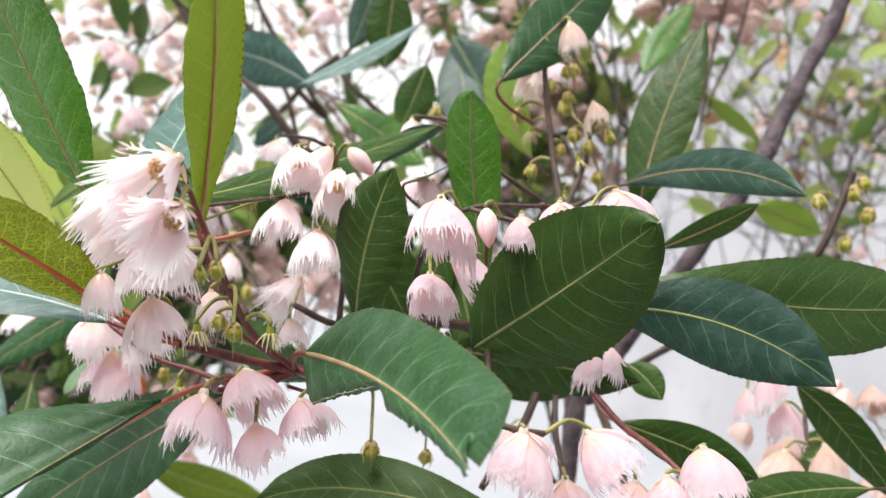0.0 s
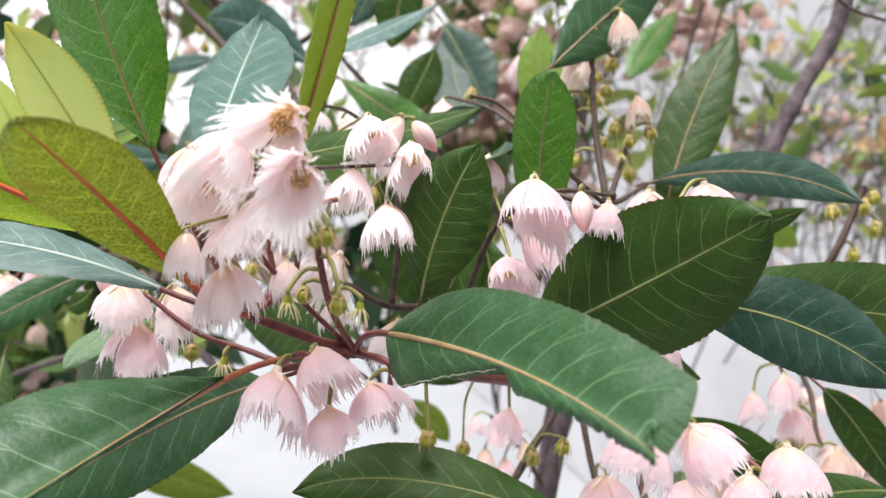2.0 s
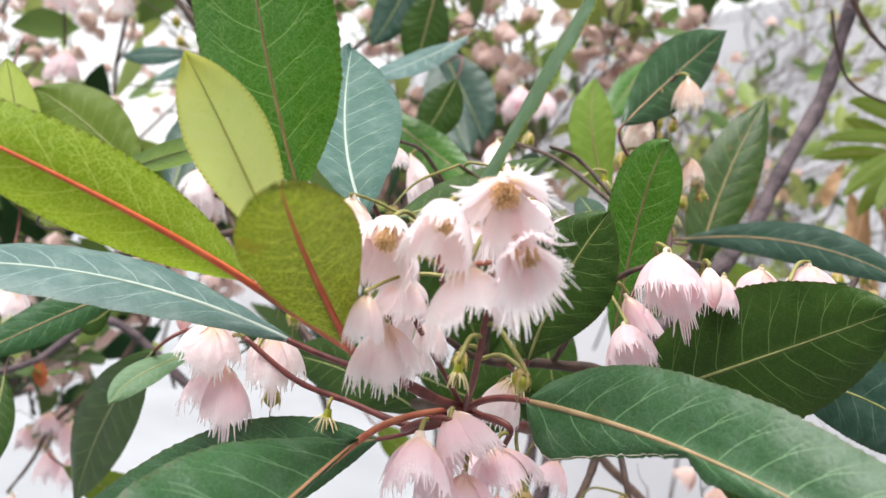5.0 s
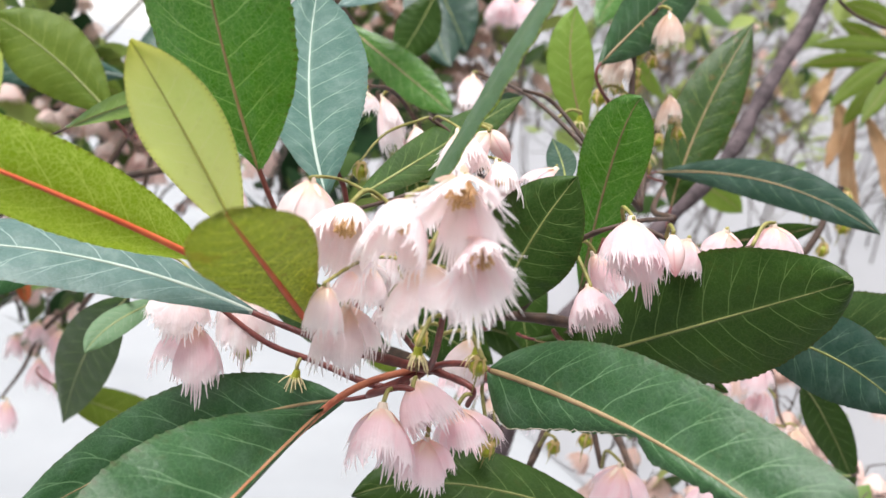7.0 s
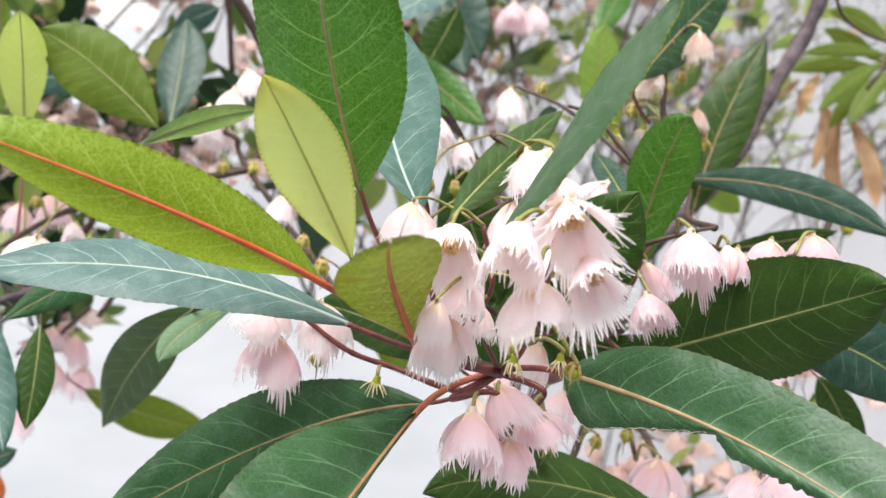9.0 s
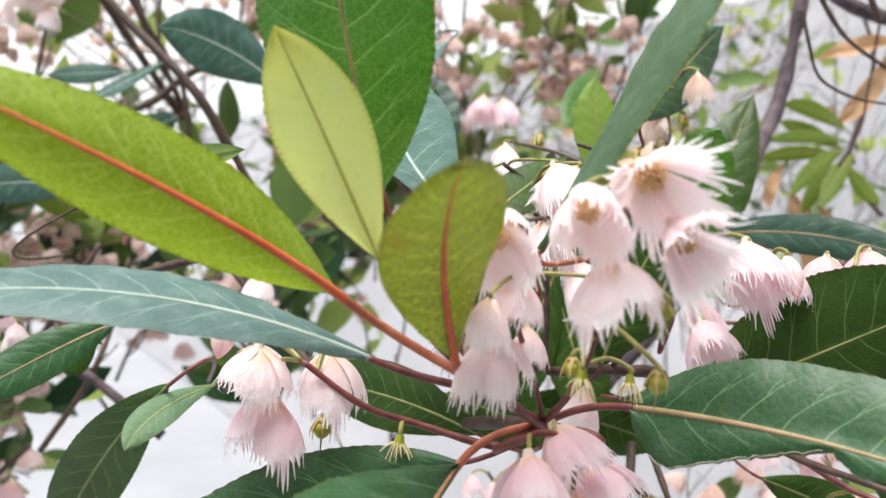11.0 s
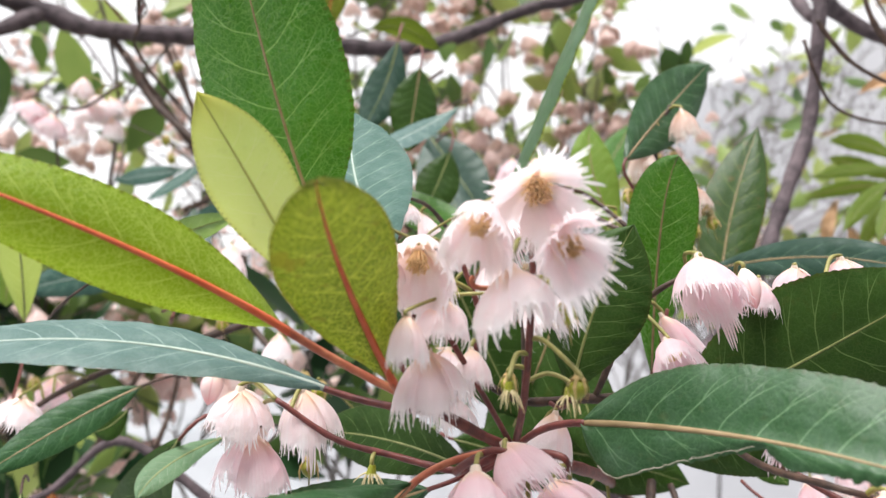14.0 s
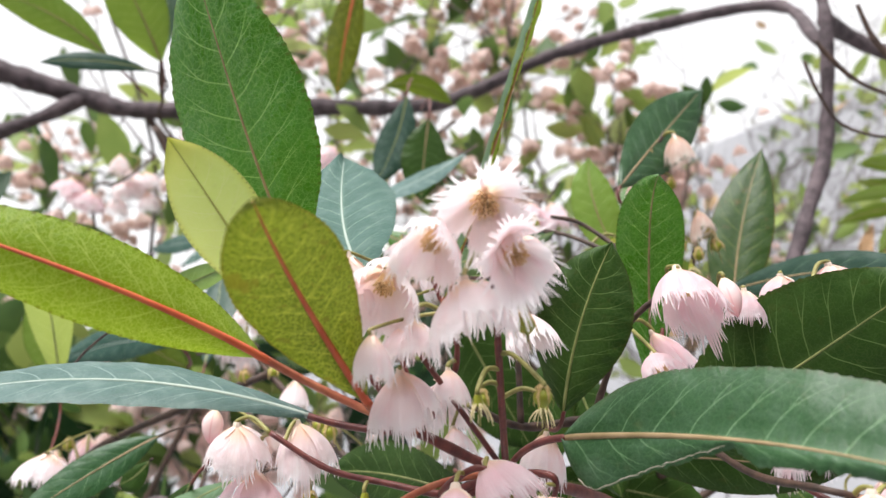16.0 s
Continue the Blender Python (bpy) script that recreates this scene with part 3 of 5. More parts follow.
def fruit(shoot, centre, radius):
    ob = under("fruit", FRUIT_MESH, FRUIT, shoot, "small unripe green fruit")
    ob.matrix_basis = Matrix.Translation(centre) @ pose(0, 0, 0, rng.uniform(-15, 15), rng.uniform(-15, 15), rng.uniform(0, 360)) @ Matrix.Scale(radius * 1.25, 4)
    under("calyx", FRUIT_CALYX, OLD_SEPAL, ob)
    under("style", FRUIT_STYLE, GREEN_STEM, ob)
    stalk(shoot, Vector(centre) + Vector((0, 0, radius * 1.25)))


def spent_meshes():
    """What is left when the petals have dropped: a small cap, and round it a star of narrow drooping fingers."""
    r, cap, star = random.Random(17), bmesh.new(), bmesh.new()
    tube(cap, [Vector((0, 0, z)) for z in (1.0, 0.7, 0.2, -0.15, -0.3)], 0.45, 0.85, 10)
    for i in range(11):
        a, out, long, bend = 2 * math.pi * i / 11 + r.uniform(-0.2, 0.2), r.uniform(0.3, 1.7), r.uniform(1.5, 2.9), r.uniform(-0.3, 0.3)
        line = []
        for q in (0.0, 0.35, 0.7, 1.0):
            o = 0.62 + out * q ** 0.8
            line.append(Vector((o * math.cos(a + bend * q), o * math.sin(a + bend * q), -0.15 - long * q * (0.75 + 0.25 * q))))
        tube(star, spline(line, 2), 0.15, 0.06, 5)
    out = []
    for name, bm in (("cap", cap), ("fringe", star)):
        me = bpy.data.meshes.new(name)
        bm.to_mesh(me)
        bm.free()
        out.append(me)
    return out


SPENT_CAP, SPENT_STAR = spent_meshes()


def spent_flower(shoot, centre, radius):
    ob = under("spent_flower", SPENT_CAP, FRUIT, shoot, "spent flower with cream withered fingers")
    ob.matrix_basis = Matrix.Translation(centre) @ pose(0, 0, 0, rng.uniform(-12, 12), rng.uniform(-12, 12), rng.uniform(0, 360)) @ Matrix.Scale(radius * 0.85, 4)
    under("fringe", SPENT_STAR, WITHERED, ob)
    under("style", FRUIT_STYLE, GREEN_STEM, ob)
    stalk(shoot, Vector(centre) + Vector((0, 0, radius * 0.85)))


# ---------------------------------------------------------------- setting
def sheet(name, x0, y0, x1, y1, z, material, label, category):
    bm = bmesh.new()
    bmesh.ops.create_grid(bm, x_segments=8, y_segments=8, size=0.5)
    for v in bm.verts:
        v.co = Vector((x0 + (v.co.x + 0.5) * (x1 - x0), y0 + (v.co.y + 0.5) * (y1 - y0), z))
    return tagged(part(name, bm, material, None, label, False), category=category, kind="structure")


sheet("ground", -900, -900, 900, 900, 0.0, ground_material(), "pale grey concrete paving in soft daylight", "ground")

WALL_TURN = radians(9)
wall_bm = bmesh.new()
bmesh.ops.create_cube(wall_bm, size=1)
for v in wall_bm.verts:
    v.co = Vector((v.co.x * 0.2, v.co.y * 24, (v.co.z + 0.5) * 2.2))
bmesh.ops.bevel(wall_bm, geom=wall_bm.edges[:], offset=0.01, segments=2, affect="EDGES")
wall = tagged(part("wall_east", wall_bm, wall_material(), None, "pale grey painted plaster boundary wall", False), category="wall", kind="structure")
wall.matrix_basis = Matrix.Translation((1.9, 0.3, 0)) @ Matrix.Rotation(WALL_TURN, 4, "Z")


def plain_wall(name, label, place, turn, long, high, material):
    bm = bmesh.new()
    bmesh.ops.create_cube(bm, size=1)
    for v in bm.verts:
        v.co = Vector((v.co.x * long, v.co.y * 0.2, (v.co.z + 0.5) * high))
    bmesh.ops.bevel(bm, geom=bm.edges[:], offset=0.01, segments=2, affect="EDGES")
    ob = tagged(part(name, bm, material, None, label, False), category="wall", kind="structure")
    ob.matrix_basis = Matrix.Translation(place) @ Matrix.Rotation(turn, 4, "Z")


# Unseen wall, added to block skylight from behind the camera and deepen contrast.
plain_wall("unseen_shade_wall", "unseen grey wall added behind the camera to cut frontal light", (-0.6, -1.9, 0), radians(4), 7.0, 3.0, plain_material("grey_render", (0.17, 0.17, 0.17), (0.24, 0.24, 0.245), 0.9, 3, 0.3, 0.004))


# ---------------------------------------------------------------- the shrub's frame
def empty(name, place, label, category, group=""):
    ob = new(name)
    ob.location, ob.empty_display_size = place, 0.02
    return tagged(ob, label, category, group)


FORK = (0.0767, 0.4023, 1.3000)
shrub = empty("shrub", (FORK[0] - 0.05, FORK[1] + 0.05, 0), "tall flowering shrub with bare purple-grey branches", "shrub")
stem(shrub, "branch", 0.0050, 0.0038, BARK, (0.0267, 0.4523, 0.0000), (0.0167, 0.4423, 0.7000), (0.0642, 0.4080, 1.2418), (0.0786, 0.4121, 1.2975), (0.1215, 0.4005, 1.3640), (0.1518, 0.3973, 1.4069), (0.1668, 0.4032, 1.4344), (0.1823, 0.4092, 1.4625), (0.2030, 0.4180, 1.5010), (0.2097, 0.4172, 1.5737), (0.2225, 0.4406, 1.6169))
stem(shrub, "branch", 0.0035, 0.0025, BARK, (0.0167, 0.4423, 0.7000), (0.0672, 0.4372, 1.2304), (0.0671, 0.4419, 1.2932), (0.0731, 0.4760, 1.3457), (0.0588, 0.4980, 1.3710))
stem(shrub, "branch", 0.0055, 0.004, BARK, (0.2097, 0.4172, 1.5737), (0.2386, 0.4351, 1.5743), (0.2592, 0.4266, 1.5608), (0.2887, 0.4141, 1.5535))
stem(shrub, "branch", 0.0036, 0.0085, BARK, (0.2209, 0.4355, 1.5683), (0.2485, 0.5290, 1.6398), (0.1136, 0.5824, 1.6179), (0.0217, 0.6084, 1.5808), (-0.0834, 0.6312, 1.5795), (-0.2010, 0.6565, 1.5798), (-0.2432, 0.6637, 1.5904), (-0.3082, 0.6544, 1.6061))
stem(shrub, "branch", 0.006, 0.005, BARK, (-0.2432, 0.6637, 1.5904), (-0.2670, 0.6515, 1.5704), (-0.3006, 0.6413, 1.5506))
stem(shrub, "branch", 0.0026, 0.0016, BARK, (-0.1088, 0.4789, 1.2809), (-0.1580, 0.4914, 1.3127), (-0.1899, 0.4872, 1.2892), (-0.2241, 0.4840, 1.2748))
stem(shrub, "branch", 0.003, 0.002, BROWN_STEM, (-0.2010, 0.6565, 1.5798), (-0.0974, 0.6747, 1.4591), (-0.1341, 0.6628, 1.5227), (-0.1659, 0.6702, 1.5890))
stem(shrub, "branch", 0.003, 0.002, BROWN_STEM, (-0.0765, 0.5013, 1.4086), (-0.1078, 0.5049, 1.4535), (-0.1554, 0.5285, 1.4986), (-0.1735, 0.5307, 1.5273))

SHOOTS = (
    ("near_shoot", "leafy shoot with fringed pale pink bell flowers and young leaves"),
    ("mid_shoot", "leafy shoot with nodding pink bell flowers and green fruits"),
    ("right_raceme", "drooping raceme of pink fringed bells and small fruits"),
    ("left_shoot", "leafy side shoot with olive leaves and pink bells"),
    ("right_back", "twig with a rosette of olive leaves and dried tan leaves"),
    ("left_low", "drooping twig with small pink bells"),
    ("back_shoot", "shaded shoot of hanging leaves coloured dark for inner shade behind the flowers"),
)
SPRAYS = {key: empty("flowering_shoot", FORK, label, "flowering branch", "flowering shoots of the shrub") for key, label in SHOOTS}

# -- placed leaves and flowers --

near_shoot = SPRAYS["near_shoot"]
stem(near_shoot, "stem", 0.0022, 0.0012, RED_STEM, (0.0767, 0.4023, 1.3000), (-0.0032, 0.2687, 1.3343), (-0.0431, 0.2376, 1.3471), (-0.0703, 0.2151, 1.3594))
stem(near_shoot, "rachis", 0.0010, 0.0006, RED_STEM, (-0.0431, 0.2376, 1.3471), (-0.0509, 0.2123, 1.3639), (-0.0565, 0.1957, 1.3888), (-0.0596, 0.1899, 1.4022))
stem(near_shoot, "rachis", 0.0010, 0.0006, RED_STEM, (-0.0703, 0.2151, 1.3594), (-0.0615, 0.2253, 1.3667), (-0.0598, 0.2184, 1.3790), (-0.0653, 0.2183, 1.3946))
stem(near_shoot, "rachis", 0.0010, 0.0006, RED_STEM, (-0.0703, 0.2151, 1.3594), (-0.0666, 0.2373, 1.3645), (-0.0698, 0.2419, 1.3785), (-0.0737, 0.2393, 1.3942), (-0.0797, 0.2400, 1.4034))
stem(near_shoot, "rachis", 0.0011, 0.0007, RED_STEM, (-0.0431, 0.2376, 1.3471), (-0.0561, 0.2340, 1.3425), (-0.0741, 0.2433, 1.3453), (-0.0883, 0.2466, 1.3491), (-0.1030, 0.2504, 1.3584))
stem(near_shoot, "rachis", 0.0011, 0.0007, RED_STEM, (-0.0431, 0.2376, 1.3471), (-0.0626, 0.2250, 1.3442), (-0.0571, 0.2141, 1.3510), (-0.0487, 0.2121, 1.3479))
stem(near_shoot, "twig", 0.0012, 0.0007, RED_STEM, (-0.0431, 0.2376, 1.3471), (-0.0347, 0.2257, 1.3470), (-0.0335, 0.2291, 1.3402))
leaf(near_shoot, "grey", (-0.0360, 0.2133, 1.3571), (-0.0122, 0.1750, 1.3579), (0.0047, 0.1379, 1.3524), 0.0160, (-0.8359, -0.4700, 0.2834), (-0.0431, 0.2376, 1.3471), end_normal=(-0.718, -0.400, 0.570), chewed=True, broad=True, thick=0.0009)
leaf(near_shoot, "olive", (-0.0820, 0.2102, 1.3660), (-0.0972, 0.1869, 1.3863), (-0.1065, 0.1626, 1.4003), 0.0119, (0.2773, -0.6518, -0.7059), (-0.0703, 0.2151, 1.3594), blunt=True)
leaf(near_shoot, "lime", (-0.1002, 0.2108, 1.3850), (-0.1135, 0.2093, 1.4062), (-0.1256, 0.2064, 1.4238), 0.0095, (-0.1409, -0.9690, -0.2029), (-0.0703, 0.2151, 1.3594))
leaf(near_shoot, "dark2", (-0.0970, 0.2234, 1.3990), (-0.1097, 0.2197, 1.4301), (-0.1234, 0.2150, 1.4735), 0.0193, (-0.5069, -0.8179, -0.2722), (-0.0703, 0.2151, 1.3594), rib=RIB_TAN)
leaf(near_shoot, "sage", (-0.0640, 0.2129, 1.3903), (-0.0541, 0.1935, 1.4292), (-0.0498, 0.1767, 1.4524), 0.0135, (-0.9235, 0.1907, 0.3328), (-0.0505, 0.2148, 1.3896), rib=RIB_ORANGE, under_kind="under")
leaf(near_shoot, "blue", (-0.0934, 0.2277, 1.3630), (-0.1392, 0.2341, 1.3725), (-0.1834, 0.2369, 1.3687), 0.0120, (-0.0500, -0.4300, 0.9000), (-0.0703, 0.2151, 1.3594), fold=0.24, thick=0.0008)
leaf(near_shoot, "olive2", (-0.1034, 0.2182, 1.3759), (-0.1380, 0.2064, 1.3923), (-0.1841, 0.1988, 1.4080), 0.0102, (0.1038, -0.9453, -0.1000), (-0.0703, 0.2151, 1.3594), fold=-0.20)
leaf(near_shoot, "grey", (-0.0760, 0.2168, 1.3427), (-0.1039, 0.1869, 1.3285), (-0.1347, 0.1531, 1.3105), 0.0240, (0.3068, -0.5146, 0.8007), (-0.0431, 0.2376, 1.3471), rib=RIB_ORANGE, lop=0.06, thick=0.00085)
leaf(near_shoot, "grey", (-0.0667, 0.2338, 1.3386), (-0.1045, 0.2575, 1.3150), (-0.1560, 0.2640, 1.2790), 0.0162, (-0.5244, -0.8234, 0.2168), (-0.0431, 0.2376, 1.3471), rib=RIB_TAN)
leaf(near_shoot, "dark", (0.0268, 0.2253, 1.3009), (-0.0221, 0.2390, 1.3101), (-0.0583, 0.2442, 1.3039), 0.0122, (-0.1463, -0.7591, 0.6344), (0.0420, 0.2284, 1.2906))
leaf(near_shoot, "dark", (-0.0439, 0.2703, 1.3360), (-0.0642, 0.2930, 1.3417), (-0.0835, 0.3157, 1.3412), 0.0108, (-0.7452, -0.6596, 0.0985), (-0.0447, 0.2342, 1.3431))
leaf(near_shoot, "dark", (0.0036, 0.3149, 1.3865), (-0.0087, 0.3138, 1.3539), (-0.0236, 0.3129, 1.3249), 0.0124, (-0.4663, -0.8532, 0.2336), (0.0104, 0.3228, 1.3932))
leaf(near_shoot, "dark", (-0.0044, 0.3238, 1.3344), (0.0240, 0.3131, 1.3307), (0.0514, 0.3032, 1.3234), 0.0125, (-0.3551, -0.9328, -0.0614), (-0.0074, 0.3346, 1.3354))
leaf(near_shoot, "dark", (-0.0356, 0.3148, 1.3385), (-0.0171, 0.3051, 1.3338), (0.0008, 0.2957, 1.3274), 0.0108, (-0.4607, -0.8874, 0.0182), (-0.0382, 0.3206, 1.3397))
leaf(near_shoot, "dark", (0.0040, 0.3157, 1.3783), (0.0097, 0.3061, 1.3545), (0.0149, 0.2968, 1.3305), 0.0112, (-0.6002, -0.7811, 0.1721), (0.0024, 0.3257, 1.3866))
leaf(near_shoot, "dark", (-0.0011, 0.2636, 1.3489), (0.0302, 0.2522, 1.3462), (0.0601, 0.2411, 1.3428), 0.0108, (-0.3552, -0.9165, -0.1840), (-0.0041, 0.2695, 1.3485))
leaf(near_shoot, "dark", (-0.0379, 0.3202, 1.3986), (-0.0246, 0.3167, 1.3716), (-0.0108, 0.3129, 1.3455), 0.0156, (-0.4088, -0.9087, -0.0843), (-0.0378, 0.3296, 1.4038))
flower(near_shoot, (-0.0606, 0.1854, 1.4075), (-0.0649, 0.1726, 1.4011), 0.0102, 1.3)
flower(near_shoot, (-0.0708, 0.1875, 1.4013), (-0.0750, 0.1771, 1.3919), 0.0074, 0.8)
flower(near_shoot, (-0.0577, 0.1794, 1.3965), (-0.0587, 0.1678, 1.3906), 0.0083, 1.3)
flower(near_shoot, (-0.0662, 0.1834, 1.3900), (-0.0642, 0.1840, 1.3795), 0.0089, 0.9)
flower(near_shoot, (-0.0780, 0.2076, 1.3950), (-0.0809, 0.1990, 1.3859), 0.0086, 0.8)
flower(near_shoot, (-0.0730, 0.2049, 1.3840), (-0.0729, 0.2057, 1.3760), 0.0066, 0.8)
flower(near_shoot, (-0.0862, 0.2130, 1.3993), (-0.0846, 0.2137, 1.3886), 0.0065, 0.8)
flower(near_shoot, (-0.0751, 0.2083, 1.3726), (-0.0738, 0.2092, 1.3602), 0.0072, 0.9)
flower(near_shoot, (-0.0829, 0.1959, 1.3804), (-0.0825, 0.1968, 1.3712), 0.0045, 0.7)
flower(near_shoot, (-0.0622, 0.2177, 1.3732), (-0.0607, 0.2182, 1.3641), 0.0049, 0.8)
flower(near_shoot, (-0.0317, 0.2379, 1.3563), (-0.0325, 0.2392, 1.3463), 0.0062, 0.8)
flower(near_shoot, (-0.0538, 0.2161, 1.3518), (-0.0473, 0.2115, 1.3428), 0.0077, 0.8, "pink")
flower(near_shoot, (-0.0627, 0.2104, 1.3469), (-0.0639, 0.2038, 1.3346), 0.0095, 0.9, "pink")
flower(near_shoot, (-0.0391, 0.2218, 1.3422), (-0.0364, 0.2171, 1.3339), 0.0081, 0.9, "pink")
flower(near_shoot, (-0.0495, 0.2122, 1.3381), (-0.0491, 0.2116, 1.3295), 0.0068, 0.8, "pink")
flower(near_shoot, (-0.1116, 0.2584, 1.3601), (-0.1122, 0.2595, 1.3505), 0.0085, 0.8)
flower(near_shoot, (-0.0959, 0.2545, 1.3600), (-0.0948, 0.2556, 1.3463), 0.0078, 0.8)
flower(near_shoot, (-0.1072, 0.2629, 1.3476), (-0.1061, 0.2595, 1.3344), 0.0088, 0.8, "pink")
bud(near_shoot, (-0.1180, 0.2680, 1.3642), (-0.1192, 0.2685, 1.3560), 0.0034)
fruit(near_shoot, (-0.0572, 0.2063, 1.3664), 0.0015)
fruit(near_shoot, (-0.0546, 0.1818, 1.3814), 0.0012)
fruit(near_shoot, (-0.0524, 0.1877, 1.3817), 0.0016)
spent_flower(near_shoot, (-0.0602, 0.1979, 1.3661), 0.0019)
fruit(near_shoot, (-0.0490, 0.1888, 1.3670), 0.0016)
spent_flower(near_shoot, (-0.0437, 0.2043, 1.3644), 0.0019)
fruit(near_shoot, (-0.0211, 0.2387, 1.3223), 0.0020)
fruit(near_shoot, (-0.0918, 0.2655, 1.3384), 0.0019)
spent_flower(near_shoot, (-0.0793, 0.2424, 1.3414), 0.0021)

mid_shoot = SPRAYS["mid_shoot"]
stem(mid_shoot, "stem", 0.0022, 0.0009, BROWN_STEM, (0.0767, 0.4023, 1.3000), (0.0147, 0.2662, 1.3532), (-0.0111, 0.2566, 1.3585), (-0.0327, 0.2566, 1.3576), (-0.0471, 0.2571, 1.3638))
stem(mid_shoot, "rachis", 0.0010, 0.0006, BROWN_STEM, (-0.0327, 0.2566, 1.3576), (-0.0315, 0.2636, 1.3833), (-0.0359, 0.2704, 1.4072), (-0.0453, 0.2710, 1.4142))
stem(mid_shoot, "rachis", 0.0010, 0.0006, BROWN_STEM, (-0.0111, 0.2566, 1.3585), (-0.0046, 0.2435, 1.3847), (0.0078, 0.2343, 1.3952), (0.0308, 0.2493, 1.3957))
stem(mid_shoot, "rachis", 0.0008, 0.0005, BROWN_STEM, (0.0078, 0.2343, 1.3952), (0.0180, 0.2285, 1.3925), (0.0290, 0.2245, 1.3905), (0.0395, 0.2215, 1.3945))
stem(mid_shoot, "rachis", 0.0014, 0.0008, BROWN_STEM, (0.0429, 0.2890, 1.3918), (0.0402, 0.3011, 1.4184), (0.0387, 0.3085, 1.4503), (0.0460, 0.3096, 1.4651))
stem(mid_shoot, "rachis", 0.0010, 0.0006, BROWN_STEM, (0.0429, 0.2890, 1.3918), (0.0190, 0.2803, 1.4075), (0.0036, 0.2916, 1.4238), (-0.0084, 0.2919, 1.4267))
stem(mid_shoot, "rachis", 0.0012, 0.0008, BROWN_STEM, (0.0308, 0.2493, 1.3957), (0.0424, 0.2792, 1.3937), (0.0641, 0.3097, 1.4008))
stem(mid_shoot, "rachis", 0.0012, 0.0007, BROWN_STEM, (0.0429, 0.2890, 1.3918), (0.0544, 0.3105, 1.4104), (0.0566, 0.3113, 1.4212))
stem(mid_shoot, "rachis", 0.0010, 0.0006, BROWN_STEM, (-0.0315, 0.2636, 1.3833), (-0.0304, 0.3098, 1.3974), (-0.0347, 0.3207, 1.4083), (-0.0476, 0.3115, 1.4187), (-0.0599, 0.2976, 1.4200))
stem(mid_shoot, "rachis", 0.0010, 0.0006, BROWN_STEM, (0.0190, 0.2803, 1.4075), (0.0039, 0.3117, 1.4242), (-0.0107, 0.3343, 1.4304))
stem(mid_shoot, "twig", 0.0016, 0.0010, BROWN_STEM, (0.2116, 0.6112, 1.5477), (0.2000, 0.6078, 1.5021), (0.1922, 0.6043, 1.4564), (0.1890, 0.6028, 1.4357))
stem(mid_shoot, "twig", 0.0013, 0.0008, BROWN_STEM, (0.2282, 0.6111, 1.5478), (0.2167, 0.6080, 1.5063), (0.2026, 0.6059, 1.4772), (0.1952, 0.6040, 1.4523))
leaf(mid_shoot, "dark", (0.0096, 0.2415, 1.3532), (0.0327, 0.2189, 1.3734), (0.0522, 0.1961, 1.3929), 0.0198, (-0.5990, -0.7660, -0.2330), (0.0016, 0.2563, 1.3550), oval=True)
leaf(mid_shoot, "dark", (-0.0256, 0.2408, 1.3618), (-0.0217, 0.2354, 1.3852), (-0.0137, 0.2300, 1.4067), 0.0142, (-0.5867, -0.8089, -0.0387), (-0.0255, 0.2566, 1.3576))
leaf(mid_shoot, "dark2", (0.0142, 0.2675, 1.3650), (0.0095, 0.2551, 1.4096), (0.0090, 0.2450, 1.4300), 0.0109, (-0.5892, -0.7361, -0.3333), (0.0141, 0.2586, 1.3855), rib=RIB_TAN)
leaf(mid_shoot, "spotted", (0.0785, 0.3239, 1.3896), (0.0888, 0.3315, 1.4271), (0.1085, 0.3396, 1.4697), 0.0136, (-0.4606, -0.8226, 0.3335), (0.0751, 0.3183, 1.3820), rib=RIB_TAN)
leaf(mid_shoot, "teal", (0.0725, 0.3312, 1.4024), (0.0963, 0.2907, 1.4080), (0.1118, 0.2492, 1.3989), 0.0084, (-0.8833, -0.4321, 0.1820), (0.0641, 0.3097, 1.4008), rib=RIB_TAN)
leaf(mid_shoot, "dark", (0.0810, 0.3043, 1.3782), (0.0948, 0.2873, 1.3870), (0.1054, 0.2703, 1.3962), 0.0049, (-0.6571, -0.6621, -0.3603), (0.0621, 0.2987, 1.3874))
leaf(mid_shoot, "young", (0.0359, 0.3269, 1.4130), (0.0258, 0.3321, 1.4382), (0.0258, 0.3373, 1.4619), 0.0097, (-0.3884, -0.9143, 0.1146), (0.0431, 0.3303, 1.4064))
leaf(mid_shoot, "teal", (0.0459, 0.2350, 1.3664), (0.0787, 0.2246, 1.3632), (0.1055, 0.2133, 1.3484), 0.0134, (-0.2974, -0.9431, 0.1487), (0.0425, 0.2764, 1.3573))
leaf(mid_shoot, "moss", (0.0621, 0.2474, 1.3725), (0.1073, 0.2392, 1.3659), (0.1463, 0.2317, 1.3679), 0.0161, (-0.1884, -0.9726, -0.1361), (0.0621, 0.2974, 1.3708))
leaf(mid_shoot, "dark", (0.1234, 0.2773, 1.3332), (0.1391, 0.2761, 1.3180), (0.1608, 0.2739, 1.2906), 0.0083, (-0.4083, -0.8654, -0.2904), (0.1351, 0.3144, 1.3335))
leaf(mid_shoot, "dark", (0.0588, 0.2638, 1.3238), (0.0807, 0.2581, 1.3167), (0.1017, 0.2524, 1.3085), 0.0084, (-0.2520, -0.9677, 0.0109), (0.0522, 0.2743, 1.3302))
leaf(mid_shoot, "dark", (0.1430, 0.2618, 1.3022), (0.1134, 0.2521, 1.3046), (0.0848, 0.2420, 1.3025), 0.0073, (0.2657, -0.7717, 0.5779), (0.1627, 0.2816, 1.2999))
